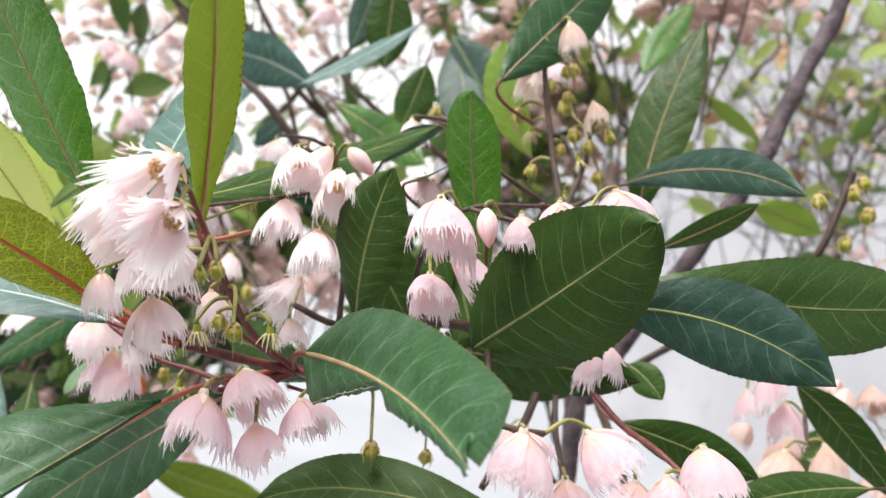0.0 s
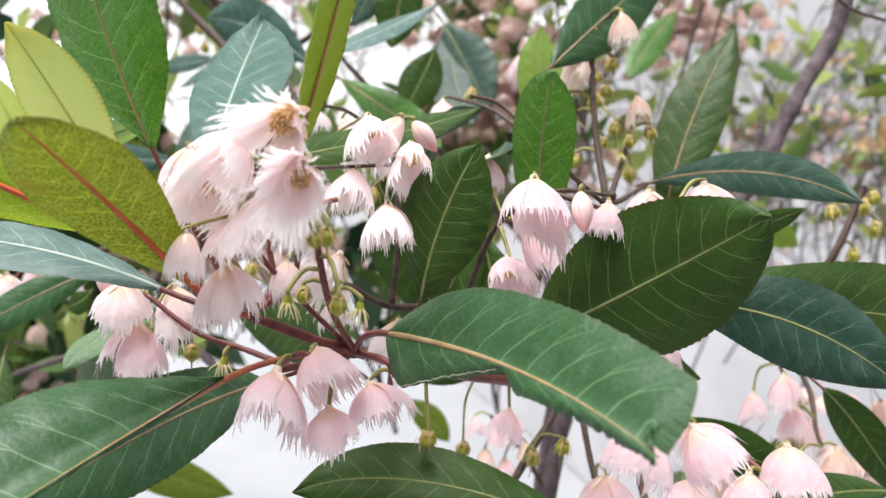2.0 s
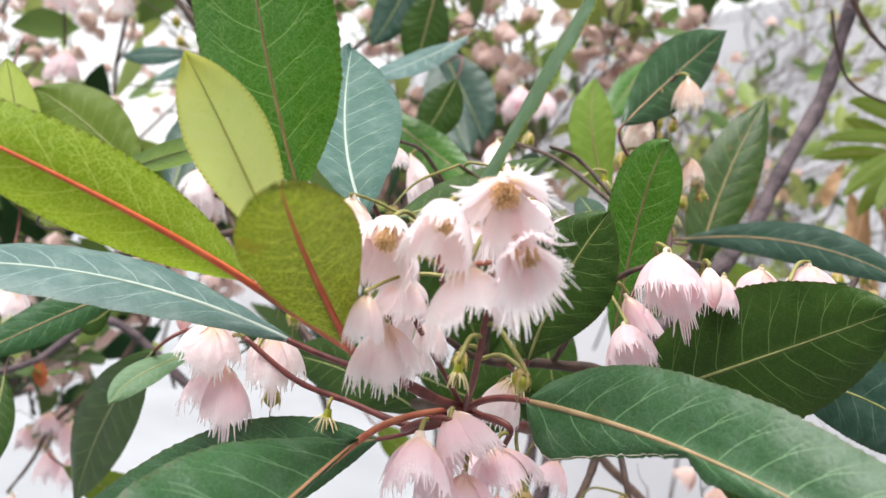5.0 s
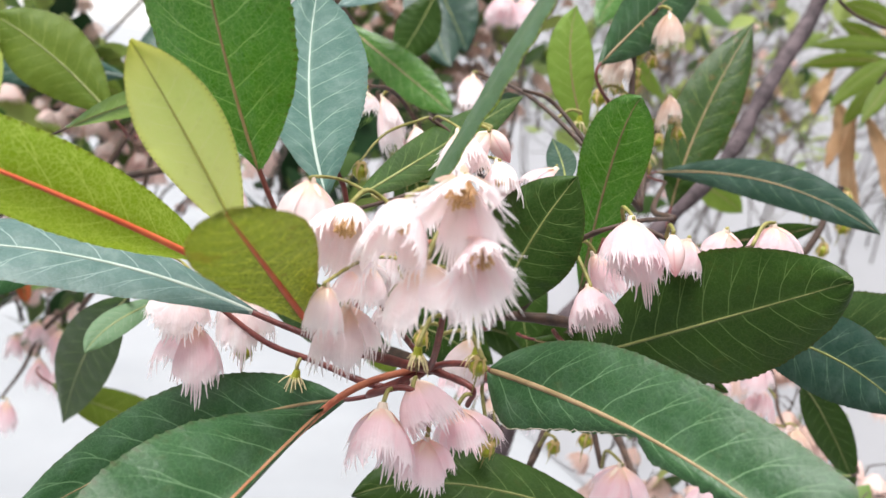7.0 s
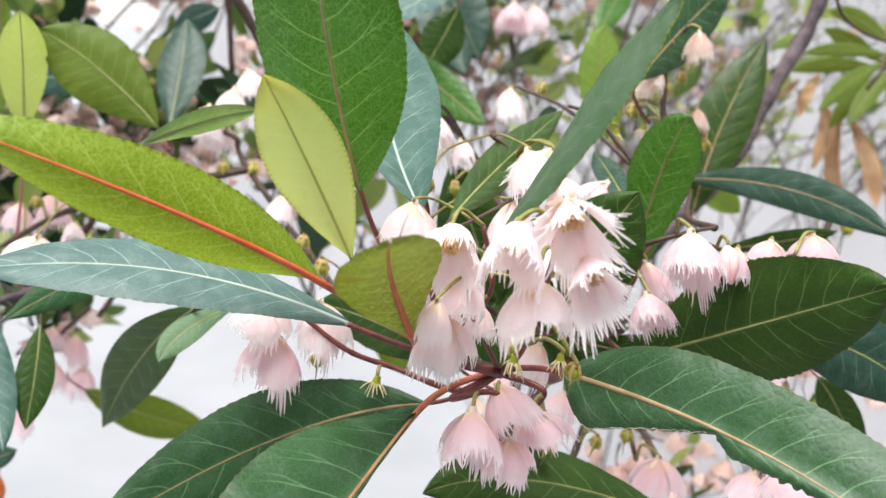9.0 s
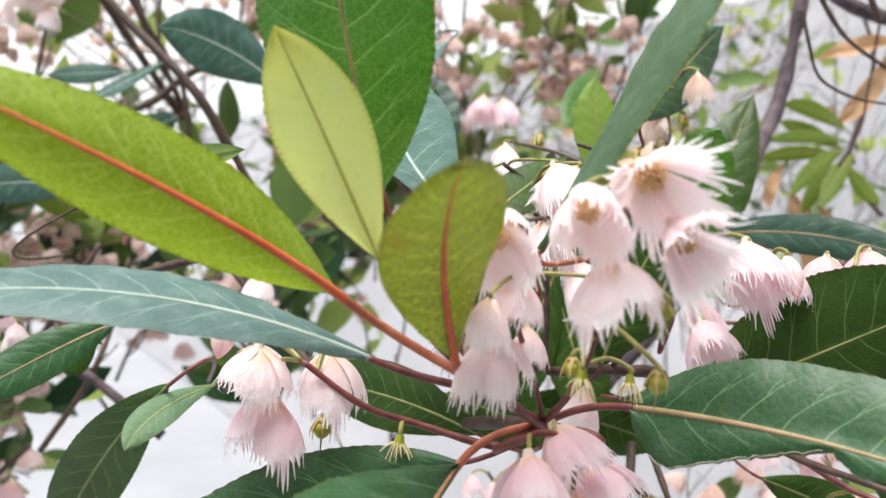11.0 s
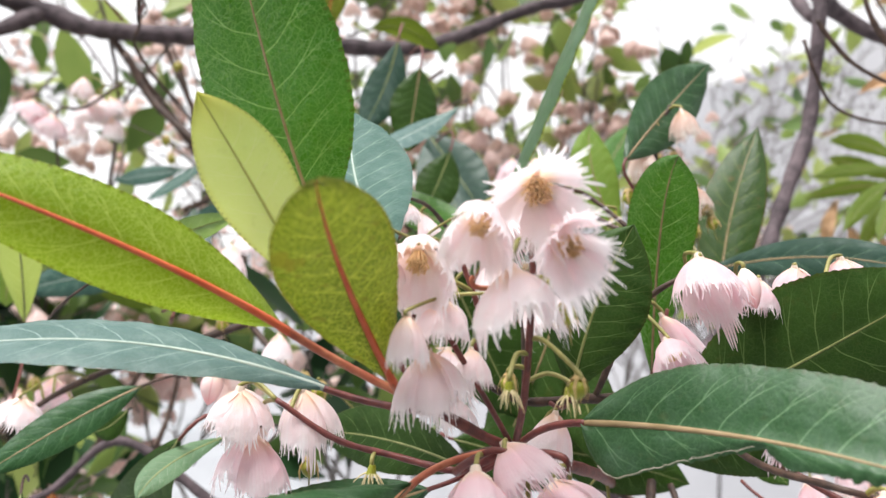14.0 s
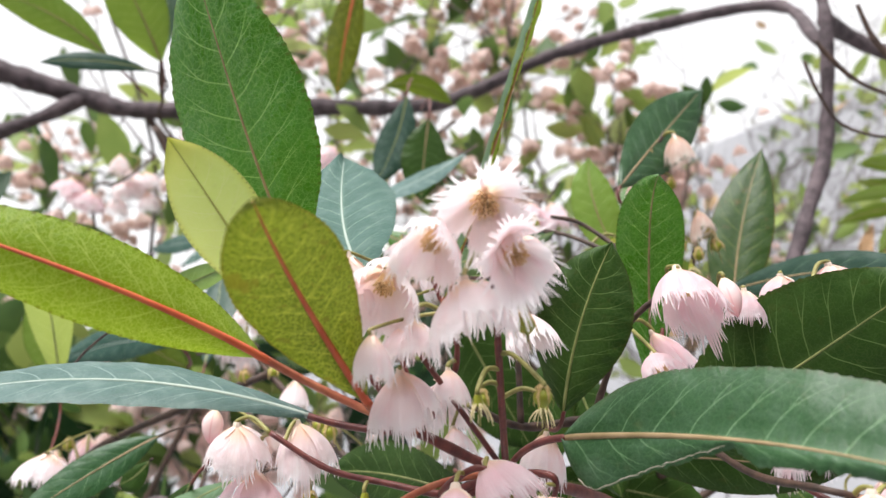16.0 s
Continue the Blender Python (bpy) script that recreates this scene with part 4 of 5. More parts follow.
leaf(mid_shoot, "dark", (0.0684, 0.2948, 1.3366), (0.0738, 0.2895, 1.3326), (0.0786, 0.2839, 1.3261), 0.0063, (-0.4296, -0.8021, 0.4149), (0.0698, 0.3537, 1.3199))
leaf(mid_shoot, "grey", (0.0212, 0.2986, 1.4399), (0.0440, 0.3095, 1.4628), (0.0682, 0.3171, 1.4867), 0.0128, (0.1713, -0.9656, 0.1959), (0.0340, 0.3040, 1.4250))
leaf(mid_shoot, "teal", (-0.0215, 0.2868, 1.4092), (-0.0129, 0.3027, 1.4183), (0.0012, 0.3183, 1.4244), 0.0044, (0.8087, -0.5881, 0.0132), (-0.0247, 0.2700, 1.4016))
leaf(mid_shoot, "dark", (-0.0755, 0.2151, 1.3963), (-0.0418, 0.2632, 1.4073), (-0.0006, 0.3097, 1.4248), 0.0069, (0.3672, -0.5218, 0.7700), (-0.0247, 0.2700, 1.4016))
leaf(mid_shoot, "teal", (-0.0100, 0.2437, 1.4029), (-0.0008, 0.2683, 1.4068), (0.0062, 0.2940, 1.4121), 0.0049, (-0.4416, -0.0228, 0.8969), (-0.0041, 0.2692, 1.3923))
flower(mid_shoot, (-0.0435, 0.2455, 1.4126), (-0.0419, 0.2397, 1.4025), 0.0076, 0.8)
flower(mid_shoot, (-0.0309, 0.2452, 1.4057), (-0.0307, 0.2384, 1.3946), 0.0073, 0.8)
flower(mid_shoot, (-0.0601, 0.2969, 1.4178), (-0.0604, 0.2964, 1.4113), 0.0056, 0.8)
flower(mid_shoot, (-0.0466, 0.2434, 1.3973), (-0.0480, 0.2376, 1.3870), 0.0066, 0.8)
flower(mid_shoot, (-0.0367, 0.2400, 1.3884), (-0.0360, 0.2302, 1.3783), 0.0072, 1)
flower(mid_shoot, (-0.0492, 0.2795, 1.3702), (-0.0538, 0.2679, 1.3622), 0.0090, 1.2)
flower(mid_shoot, (-0.0504, 0.2667, 1.3571), (-0.0498, 0.2661, 1.3493), 0.0056, 0.8)
flower(mid_shoot, (-0.0054, 0.2614, 1.4047), (-0.0085, 0.2609, 1.3980), 0.0072, 0.9, "pink")
flower(mid_shoot, (-0.0002, 0.2206, 1.3978), (0.0010, 0.2154, 1.3846), 0.0089, 0.9, "pink")
flower(mid_shoot, (0.0031, 0.2434, 1.3830), (0.0107, 0.2426, 1.3729), 0.0051, 0.8, "pink")
flower(mid_shoot, (-0.0033, 0.2304, 1.3763), (-0.0016, 0.2247, 1.3673), 0.0076, 0.9, "pink")
flower(mid_shoot, (0.0222, 0.2263, 1.3934), (0.0230, 0.2271, 1.3858), 0.0058, 0.7, "pink")
flower(mid_shoot, (0.0327, 0.2250, 1.3973), (0.0343, 0.2258, 1.3901), 0.0062, 0.7, "pink")
flower(mid_shoot, (0.0481, 0.2251, 1.4003), (0.0505, 0.2259, 1.3911), 0.0076, 0.7, "pink")
flower(mid_shoot, (-0.0121, 0.3356, 1.4289), (-0.0117, 0.3331, 1.4186), 0.0057, 0.8)
flower(mid_shoot, (0.0469, 0.3034, 1.4618), (0.0489, 0.3027, 1.4523), 0.0054, 0.8, "old")
flower(mid_shoot, (0.0334, 0.3083, 1.4471), (0.0326, 0.3075, 1.4360), 0.0049, 0.7, "old")
flower(mid_shoot, (0.0567, 0.3072, 1.4331), (0.0584, 0.3065, 1.4240), 0.0053, 0.7, "old")
spent_flower(mid_shoot, (0.0514, 0.3055, 1.4113), 0.0019)
fruit(mid_shoot, (0.0386, 0.3090, 1.4562), 0.0016)
fruit(mid_shoot, (0.0550, 0.3059, 1.4162), 0.0018)
fruit(mid_shoot, (0.0626, 0.3061, 1.4198), 0.0018)
spent_flower(mid_shoot, (0.0462, 0.3046, 1.3987), 0.0020)
fruit(mid_shoot, (0.0444, 0.3058, 1.4149), 0.0016)
spent_flower(mid_shoot, (0.0334, 0.3064, 1.4225), 0.0020)
spent_flower(mid_shoot, (0.0605, 0.3066, 1.4261), 0.0019)
fruit(mid_shoot, (0.0467, 0.3080, 1.4440), 0.0017)
fruit(mid_shoot, (0.0408, 0.3077, 1.4387), 0.0016)
flower(mid_shoot, (-0.0510, 0.3119, 1.4161), (-0.0465, 0.3072, 1.4031), 0.0051, 0.8)
flower(mid_shoot, (-0.0357, 0.3200, 1.4071), (-0.0335, 0.3169, 1.3969), 0.0053, 0.8)
flower(mid_shoot, (-0.0338, 0.2495, 1.4135), (-0.0423, 0.2505, 1.4032), 0.0051, 0.8)
flower(mid_shoot, (0.0510, 0.2502, 1.3529), (0.0491, 0.2492, 1.3403), 0.0078, 0.8, "pink")
bud(mid_shoot, (-0.0296, 0.2596, 1.4136), (-0.0228, 0.2590, 1.4061), 0.0034)
bud(mid_shoot, (0.0119, 0.2192, 1.3957), (0.0124, 0.2150, 1.3866), 0.0033)
fruit(mid_shoot, (0.0295, 0.3107, 1.4280), 0.0021)
fruit(mid_shoot, (0.0511, 0.3404, 1.4338), 0.0023)
fruit(mid_shoot, (0.0496, 0.3225, 1.4358), 0.0019)
fruit(mid_shoot, (0.0500, 0.3097, 1.4205), 0.0020)
fruit(mid_shoot, (0.0618, 0.3222, 1.4045), 0.0021)
fruit(mid_shoot, (0.0529, 0.3302, 1.4475), 0.0019)
spent_flower(mid_shoot, (0.0187, 0.3012, 1.4194), 0.0020)
fruit(mid_shoot, (0.0329, 0.3003, 1.4070), 0.0018)
fruit(mid_shoot, (-0.0021, 0.3290, 1.4310), 0.0018)
fruit(mid_shoot, (-0.0640, 0.2696, 1.3955), 0.0019)
fruit(mid_shoot, (-0.0381, 0.3119, 1.3898), 0.0019)
leaf(mid_shoot, "young", (0.1713, 0.4490, 1.3914), (0.1907, 0.4485, 1.3853), (0.2103, 0.4477, 1.3760), 0.0098, (-0.1350, -0.9562, -0.2599), (0.1656, 0.4594, 1.3960))
leaf(mid_shoot, "young", (0.1901, 0.6054, 1.4710), (0.2126, 0.6041, 1.4544), (0.2347, 0.6026, 1.4358), 0.0063, (-0.3050, -0.8988, -0.3149), (0.1826, 0.6059, 1.4772))

right_raceme = SPRAYS["right_raceme"]
stem(right_raceme, "rachis", 0.0020, 0.0014, BROWN_STEM, (0.0767, 0.4023, 1.3000), (0.1420, 0.3561, 1.3549), (0.1507, 0.3273, 1.3725), (0.1644, 0.3295, 1.4022), (0.1666, 0.3299, 1.4079))
stem(right_raceme, "twig", 0.0017, 0.0013, BROWN_STEM, (0.0371, 0.3052, 1.3244), (0.0303, 0.2956, 1.3131), (0.0224, 0.2868, 1.3057), (0.0141, 0.2779, 1.2959))
stem(right_raceme, "twig", 0.0013, 0.0010, BROWN_STEM, (0.0434, 0.3030, 1.3233), (0.0418, 0.2920, 1.3141), (0.0425, 0.2854, 1.3050), (0.0439, 0.2786, 1.2954))
stem(right_raceme, "twig", 0.0024, 0.0015, BROWN_STEM, (0.0767, 0.4023, 1.3000), (0.0748, 0.3618, 1.2946), (0.0727, 0.3214, 1.2913), (0.0681, 0.2908, 1.2837))
stem(right_raceme, "rachis", 0.0012, 0.0007, RED_STEM, (0.0297, 0.2660, 1.3514), (0.0422, 0.2502, 1.3431), (0.0514, 0.2294, 1.3336), (0.0583, 0.2161, 1.3304), (0.0637, 0.2058, 1.3263))
stem(right_raceme, "rachis", 0.0010, 0.0007, BROWN_STEM, (0.0140, 0.2462, 1.3550), (0.0132, 0.2155, 1.3469), (0.0123, 0.1904, 1.3464), (0.0162, 0.1853, 1.3454), (0.0240, 0.1872, 1.3435))
stem(right_raceme, "rachis", 0.0013, 0.0007, BROWN_STEM, (0.1420, 0.3561, 1.3549), (0.1393, 0.3350, 1.3410), (0.1309, 0.3193, 1.3325), (0.1270, 0.3040, 1.3288))
stem(right_raceme, "rachis", 0.0013, 0.0007, BROWN_STEM, (0.1393, 0.3350, 1.3410), (0.1440, 0.3186, 1.3235), (0.1385, 0.3027, 1.3121), (0.1350, 0.2924, 1.3077))
fruit(right_raceme, (0.0266, 0.2650, 1.3127), 0.0019)
fruit(right_raceme, (0.0190, 0.2721, 1.3064), 0.0019)
fruit(right_raceme, (-0.0054, 0.2699, 1.3096), 0.0018)
flower(right_raceme, (0.1262, 0.3293, 1.3180), (0.1266, 0.3284, 1.3072), 0.0062, 0.8, "pink")
flower(right_raceme, (0.1248, 0.3052, 1.3312), (0.1256, 0.3042, 1.3198), 0.0066, 0.8, "pink")
flower(right_raceme, (0.1326, 0.3074, 1.3182), (0.1334, 0.3064, 1.3066), 0.0066, 0.8, "pink")
flower(right_raceme, (0.1267, 0.2922, 1.3046), (0.1243, 0.2913, 1.2932), 0.0088, 0.9, "old")
flower(right_raceme, (0.1413, 0.2923, 1.3067), (0.1430, 0.2912, 1.2932), 0.0083, 0.9, "old")
flower(right_raceme, (0.0674, 0.2041, 1.3344), (0.0707, 0.2032, 1.3235), 0.0073, 0.8, "pink")
flower(right_raceme, (0.0350, 0.1903, 1.3428), (0.0410, 0.1896, 1.3345), 0.0073, 0.8, "pink")
flower(right_raceme, (0.0185, 0.1803, 1.3460), (0.0177, 0.1796, 1.3362), 0.0081, 0.8, "pink")
flower(right_raceme, (0.0585, 0.2055, 1.3264), (0.0592, 0.2048, 1.3169), 0.0066, 0.8, "pink")
flower(right_raceme, (0.0572, 0.2330, 1.3147), (0.0564, 0.2322, 1.3039), 0.0075, 0.8, "pink")
flower(right_raceme, (0.0144, 0.2935, 1.3172), (0.0134, 0.2928, 1.3074), 0.0060, 0.8, "pink")
flower(right_raceme, (0.0411, 0.2624, 1.3048), (0.0411, 0.2614, 1.2917), 0.0094, 0.8, "pink")
stem(right_raceme, "twig", 0.0014, 0.0008, BROWN_STEM, (0.0642, 0.4080, 1.2418), (0.0485, 0.4047, 1.2655), (0.0293, 0.3985, 1.2855))
flower(right_raceme, (0.0222, 0.3994, 1.2842), (0.0230, 0.3984, 1.2757), 0.0050, 0.8, "pink")
flower(right_raceme, (0.0329, 0.3977, 1.2810), (0.0337, 0.3967, 1.2725), 0.0054, 0.8, "pink")
flower(right_raceme, (0.0404, 0.3971, 1.2849), (0.0412, 0.3961, 1.2764), 0.0048, 0.8, "pink")
flower(right_raceme, (0.0276, 0.3975, 1.2685), (0.0284, 0.3965, 1.2600), 0.0052, 0.8, "old")
flower(right_raceme, (0.0375, 0.3960, 1.2647), (0.0383, 0.3950, 1.2562), 0.0052, 0.8, "pink")
flower(right_raceme, (0.0472, 0.3953, 1.2729), (0.0480, 0.3943, 1.2644), 0.0048, 0.8, "old")
fruit(right_raceme, (0.1529, 0.3290, 1.3953), 0.0023)
fruit(right_raceme, (0.1667, 0.3293, 1.3988), 0.0025)
fruit(right_raceme, (0.1724, 0.3285, 1.3897), 0.0025)
fruit(right_raceme, (0.1633, 0.3277, 1.3782), 0.0023)
fruit(right_raceme, (0.1712, 0.3295, 1.4027), 0.0021)

left_shoot = SPRAYS["left_shoot"]
stem(left_shoot, "stem", 0.0018, 0.0008, BROWN_STEM, (-0.0431, 0.2376, 1.3471), (-0.0568, 0.3450, 1.3274), (-0.1032, 0.3958, 1.3760), (-0.1113, 0.4020, 1.3892), (-0.1366, 0.4330, 1.3861))
stem(left_shoot, "stem", 0.0018, 0.0008, BROWN_STEM, (-0.1032, 0.3958, 1.3760), (-0.1670, 0.4149, 1.3502), (-0.1960, 0.4217, 1.3306), (-0.2158, 0.4253, 1.3125))
stem(left_shoot, "twig", 0.0010, 0.0007, BROWN_STEM, (-0.1205, 0.5817, 1.4858), (-0.1617, 0.4932, 1.5144), (-0.1615, 0.4704, 1.5263), (-0.1615, 0.4552, 1.5551))
stem(left_shoot, "twig", 0.0019, 0.0009, BROWN_STEM, (-0.0976, 0.5769, 1.4076), (-0.1071, 0.5778, 1.4625), (-0.1205, 0.5817, 1.4858), (-0.1332, 0.5857, 1.5021), (-0.1420, 0.5877, 1.5293), (-0.1515, 0.5902, 1.5529))
stem(left_shoot, "twig", 0.0009, 0.0006, BROWN_STEM, (-0.1241, 0.5829, 1.4907), (-0.1266, 0.5821, 1.5235), (-0.1311, 0.5822, 1.5579))
stem(left_shoot, "twig", 0.0008, 0.0004, BROWN_STEM, (-0.1345, 0.5861, 1.5055), (-0.1452, 0.5896, 1.5168), (-0.1582, 0.5939, 1.5287), (-0.1775, 0.6004, 1.5456))
stem(left_shoot, "twig", 0.0007, 0.0004, BROWN_STEM, (-0.1197, 0.5815, 1.4841), (-0.1367, 0.5879, 1.4852), (-0.1518, 0.5934, 1.4910), (-0.1770, 0.6025, 1.5015))
stem(left_shoot, "twig", 0.0017, 0.0013, BROWN_STEM, (-0.1632, 0.5195, 1.2623), (-0.1479, 0.5119, 1.2925), (-0.1411, 0.5082, 1.3105), (-0.1360, 0.5158, 1.3285), (-0.1305, 0.5222, 1.3642))
stem(left_shoot, "twig", 0.0024, 0.0020, BROWN_STEM, (-0.2080, 0.5784, 1.2654), (-0.1913, 0.5712, 1.2825), (-0.1764, 0.5645, 1.3011), (-0.1590, 0.5664, 1.3381), (-0.1449, 0.5700, 1.3681))
stem(left_shoot, "twig", 0.0006, 0.0004, BROWN_STEM, (-0.1343, 0.5861, 1.5038), (-0.1343, 0.5955, 1.5292), (-0.1401, 0.5968, 1.5464), (-0.1429, 0.5972, 1.5604))
stem(left_shoot, "twig", 0.0006, 0.0004, BROWN_STEM, (-0.1452, 0.5896, 1.5168), (-0.1623, 0.5960, 1.5190), (-0.1823, 0.6033, 1.5261), (-0.1922, 0.6069, 1.5271))
stem(left_shoot, "twig", 0.0026, 0.0022, BROWN_STEM, (-0.0765, 0.6179, 1.4989), (-0.1019, 0.6283, 1.4824), (-0.1199, 0.6362, 1.4630), (-0.1386, 0.6439, 1.4520))
leaf(left_shoot, "olive3", (-0.1423, 0.3778, 1.3910), (-0.1660, 0.3876, 1.4100), (-0.1891, 0.3951, 1.4220), 0.0156, (-0.1588, -0.9440, 0.2894), (-0.1388, 0.4105, 1.3796))
leaf(left_shoot, "pale", (-0.1975, 0.4380, 1.3720), (-0.1943, 0.3985, 1.4045), (-0.1905, 0.3509, 1.4277), 0.0096, (0.2753, -0.5524, -0.7868), (-0.1920, 0.3892, 1.3388))
leaf(left_shoot, "teal", (-0.1356, 0.4679, 1.3823), (-0.1321, 0.4903, 1.4116), (-0.1304, 0.5126, 1.4374), 0.0134, (-0.3296, -0.7170, 0.6142), (-0.1359, 0.4308, 1.3772))
leaf(left_shoot, "dark", (-0.1458, 0.3512, 1.3442), (-0.1511, 0.3531, 1.3387), (-0.1564, 0.3549, 1.3363), 0.0050, (-0.3659, -0.9293, 0.0507), (-0.1444, 0.3492, 1.3451), blunt=True)
leaf(left_shoot, "rust", (-0.1998, 0.4338, 1.2099), (-0.2009, 0.4319, 1.2018), (-0.1981, 0.4285, 1.1933), 0.0050, (0.0157, -0.9515, 0.3073), (-0.2025, 0.4452, 1.2085))
leaf(left_shoot, "rust", (-0.1925, 0.5101, 1.2841), (-0.1912, 0.5094, 1.2765), (-0.1886, 0.5085, 1.2685), 0.0039, (0.0738, -0.9901, 0.1198), (-0.1966, 0.5212, 1.2849))
leaf(left_shoot, "sage", (-0.1490, 0.3078, 1.3925), (-0.1303, 0.3029, 1.4034), (-0.1135, 0.2978, 1.4098), 0.0047, (-0.0287, -0.8912, -0.4527), (-0.1591, 0.4160, 1.3687))
leaf(left_shoot, "young", (-0.1871, 0.4529, 1.5399), (-0.2132, 0.4452, 1.5574), (-0.2433, 0.4398, 1.5658), 0.0101, (0.1454, -0.9739, -0.1740), (-0.1699, 0.4722, 1.5264))
leaf(left_shoot, "young", (-0.1600, 0.4476, 1.5364), (-0.1702, 0.4356, 1.5593), (-0.1839, 0.4241, 1.5837), 0.0149, (0.1320, -0.9123, -0.3877), (-0.1625, 0.4701, 1.5293))
leaf(left_shoot, "teal", (-0.1642, 0.4395, 1.5284), (-0.1885, 0.4342, 1.5297), (-0.2128, 0.4297, 1.5257), 0.0054, (0.1872, -0.9699, 0.1560), (-0.1624, 0.4706, 1.5263))
leaf(left_shoot, "blue", (-0.1614, 0.4571, 1.5433), (-0.1582, 0.4477, 1.5645), (-0.1564, 0.4387, 1.5852), 0.0078, (0.4482, -0.7970, -0.4048), (-0.1624, 0.4706, 1.5263))
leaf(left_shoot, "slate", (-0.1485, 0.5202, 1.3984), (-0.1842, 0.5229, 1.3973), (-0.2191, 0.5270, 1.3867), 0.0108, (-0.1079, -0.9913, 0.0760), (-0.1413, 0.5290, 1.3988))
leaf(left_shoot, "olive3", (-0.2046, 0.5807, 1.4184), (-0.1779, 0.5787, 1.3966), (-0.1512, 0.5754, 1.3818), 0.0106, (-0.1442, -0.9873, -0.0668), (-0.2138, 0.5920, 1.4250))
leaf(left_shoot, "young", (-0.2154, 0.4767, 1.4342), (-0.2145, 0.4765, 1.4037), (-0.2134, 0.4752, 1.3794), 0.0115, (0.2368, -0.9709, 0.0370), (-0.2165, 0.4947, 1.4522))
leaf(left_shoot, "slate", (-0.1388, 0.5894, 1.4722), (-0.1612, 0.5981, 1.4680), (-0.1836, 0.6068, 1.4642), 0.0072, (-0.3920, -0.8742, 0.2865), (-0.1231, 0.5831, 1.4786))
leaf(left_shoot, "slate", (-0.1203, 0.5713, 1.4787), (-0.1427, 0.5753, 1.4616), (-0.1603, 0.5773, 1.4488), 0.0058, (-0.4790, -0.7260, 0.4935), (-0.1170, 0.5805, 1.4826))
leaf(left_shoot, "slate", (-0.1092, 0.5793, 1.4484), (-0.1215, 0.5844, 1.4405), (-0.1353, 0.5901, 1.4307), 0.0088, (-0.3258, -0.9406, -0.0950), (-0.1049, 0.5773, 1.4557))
flower(left_shoot, (-0.2071, 0.6124, 1.5311), (-0.2078, 0.6133, 1.5200), 0.0069, 0.8)
flower(left_shoot, (-0.1963, 0.6089, 1.5188), (-0.1939, 0.6044, 1.5062), 0.0076, 0.9)
flower(left_shoot, (-0.2046, 0.6124, 1.5133), (-0.2025, 0.6079, 1.5010), 0.0076, 0.9)
flower(left_shoot, (-0.1888, 0.6061, 1.5180), (-0.1846, 0.6051, 1.5068), 0.0073, 0.8)
flower(left_shoot, (-0.1870, 0.6061, 1.5042), (-0.1860, 0.6063, 1.4928), 0.0069, 0.8)
flower(left_shoot, (-0.2083, 0.6250, 1.5039), (-0.2088, 0.6257, 1.4932), 0.0064, 0.8)
fruit(left_shoot, (-0.1517, 0.5934, 1.4903), 0.0024)
fruit(left_shoot, (-0.1471, 0.5892, 1.5393), 0.0024)
fruit(left_shoot, (-0.1475, 0.5924, 1.4784), 0.0024)
leaf(left_shoot, "dark", (-0.1268, 0.3040, 1.3407), (-0.1424, 0.3488, 1.3029), (-0.1540, 0.4000, 1.2500), 0.0122, (-0.5141, -0.7457, -0.4238), (-0.1038, 0.3851, 1.3270))
leaf(left_shoot, "young2", (-0.1127, 0.3094, 1.3407), (-0.1291, 0.2999, 1.3340), (-0.1373, 0.2915, 1.3256), 0.0053, (0.2134, -0.4745, 0.8540), (-0.0987, 0.3822, 1.3230))
leaf(left_shoot, "olive3", (-0.1644, 0.4358, 1.2527), (-0.1341, 0.4474, 1.2339), (-0.0982, 0.4579, 1.2195), 0.0112, (0.3598, -0.9277, 0.1000), (-0.1740, 0.4610, 1.2508))
leaf(left_shoot, "grey", (-0.1408, 0.3356, 1.3540), (-0.1607, 0.3293, 1.3432), (-0.1869, 0.3241, 1.3261), 0.0075, (0.0210, -0.9367, 0.3495), (-0.1270, 0.3633, 1.3548))
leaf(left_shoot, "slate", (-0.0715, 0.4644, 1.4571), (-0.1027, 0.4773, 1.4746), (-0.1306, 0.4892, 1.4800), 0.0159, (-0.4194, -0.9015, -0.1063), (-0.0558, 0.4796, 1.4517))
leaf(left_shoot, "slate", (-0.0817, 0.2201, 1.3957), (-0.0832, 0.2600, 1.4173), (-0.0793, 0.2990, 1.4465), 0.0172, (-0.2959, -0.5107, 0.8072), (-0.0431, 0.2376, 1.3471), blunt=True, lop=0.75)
flower(left_shoot, (-0.1055, 0.4171, 1.4178), (-0.1034, 0.4138, 1.4069), 0.0074, 0.8)
flower(left_shoot, (-0.1118, 0.4067, 1.4092), (-0.1119, 0.4039, 1.3965), 0.0077, 0.8)
flower(left_shoot, (-0.1216, 0.4083, 1.3997), (-0.1216, 0.4050, 1.3850), 0.0081, 0.8)
flower(left_shoot, (-0.1169, 0.4163, 1.3945), (-0.1147, 0.4127, 1.3823), 0.0071, 0.8)
flower(left_shoot, (-0.0932, 0.3582, 1.3721), (-0.0945, 0.3563, 1.3613), 0.0063, 0.8)
flower(left_shoot, (-0.1733, 0.4152, 1.3406), (-0.1726, 0.4130, 1.3322), 0.0056, 0.8)
flower(left_shoot, (-0.1811, 0.3567, 1.3478), (-0.1828, 0.3559, 1.3378), 0.0094, 0.8)
fruit(left_shoot, (-0.0828, 0.3163, 1.3544), 0.0023)
fruit(left_shoot, (-0.1136, 0.3995, 1.3742), 0.0022)
fruit(left_shoot, (-0.1013, 0.3952, 1.3763), 0.0022)
fruit(left_shoot, (-0.0843, 0.3510, 1.3553), 0.0021)
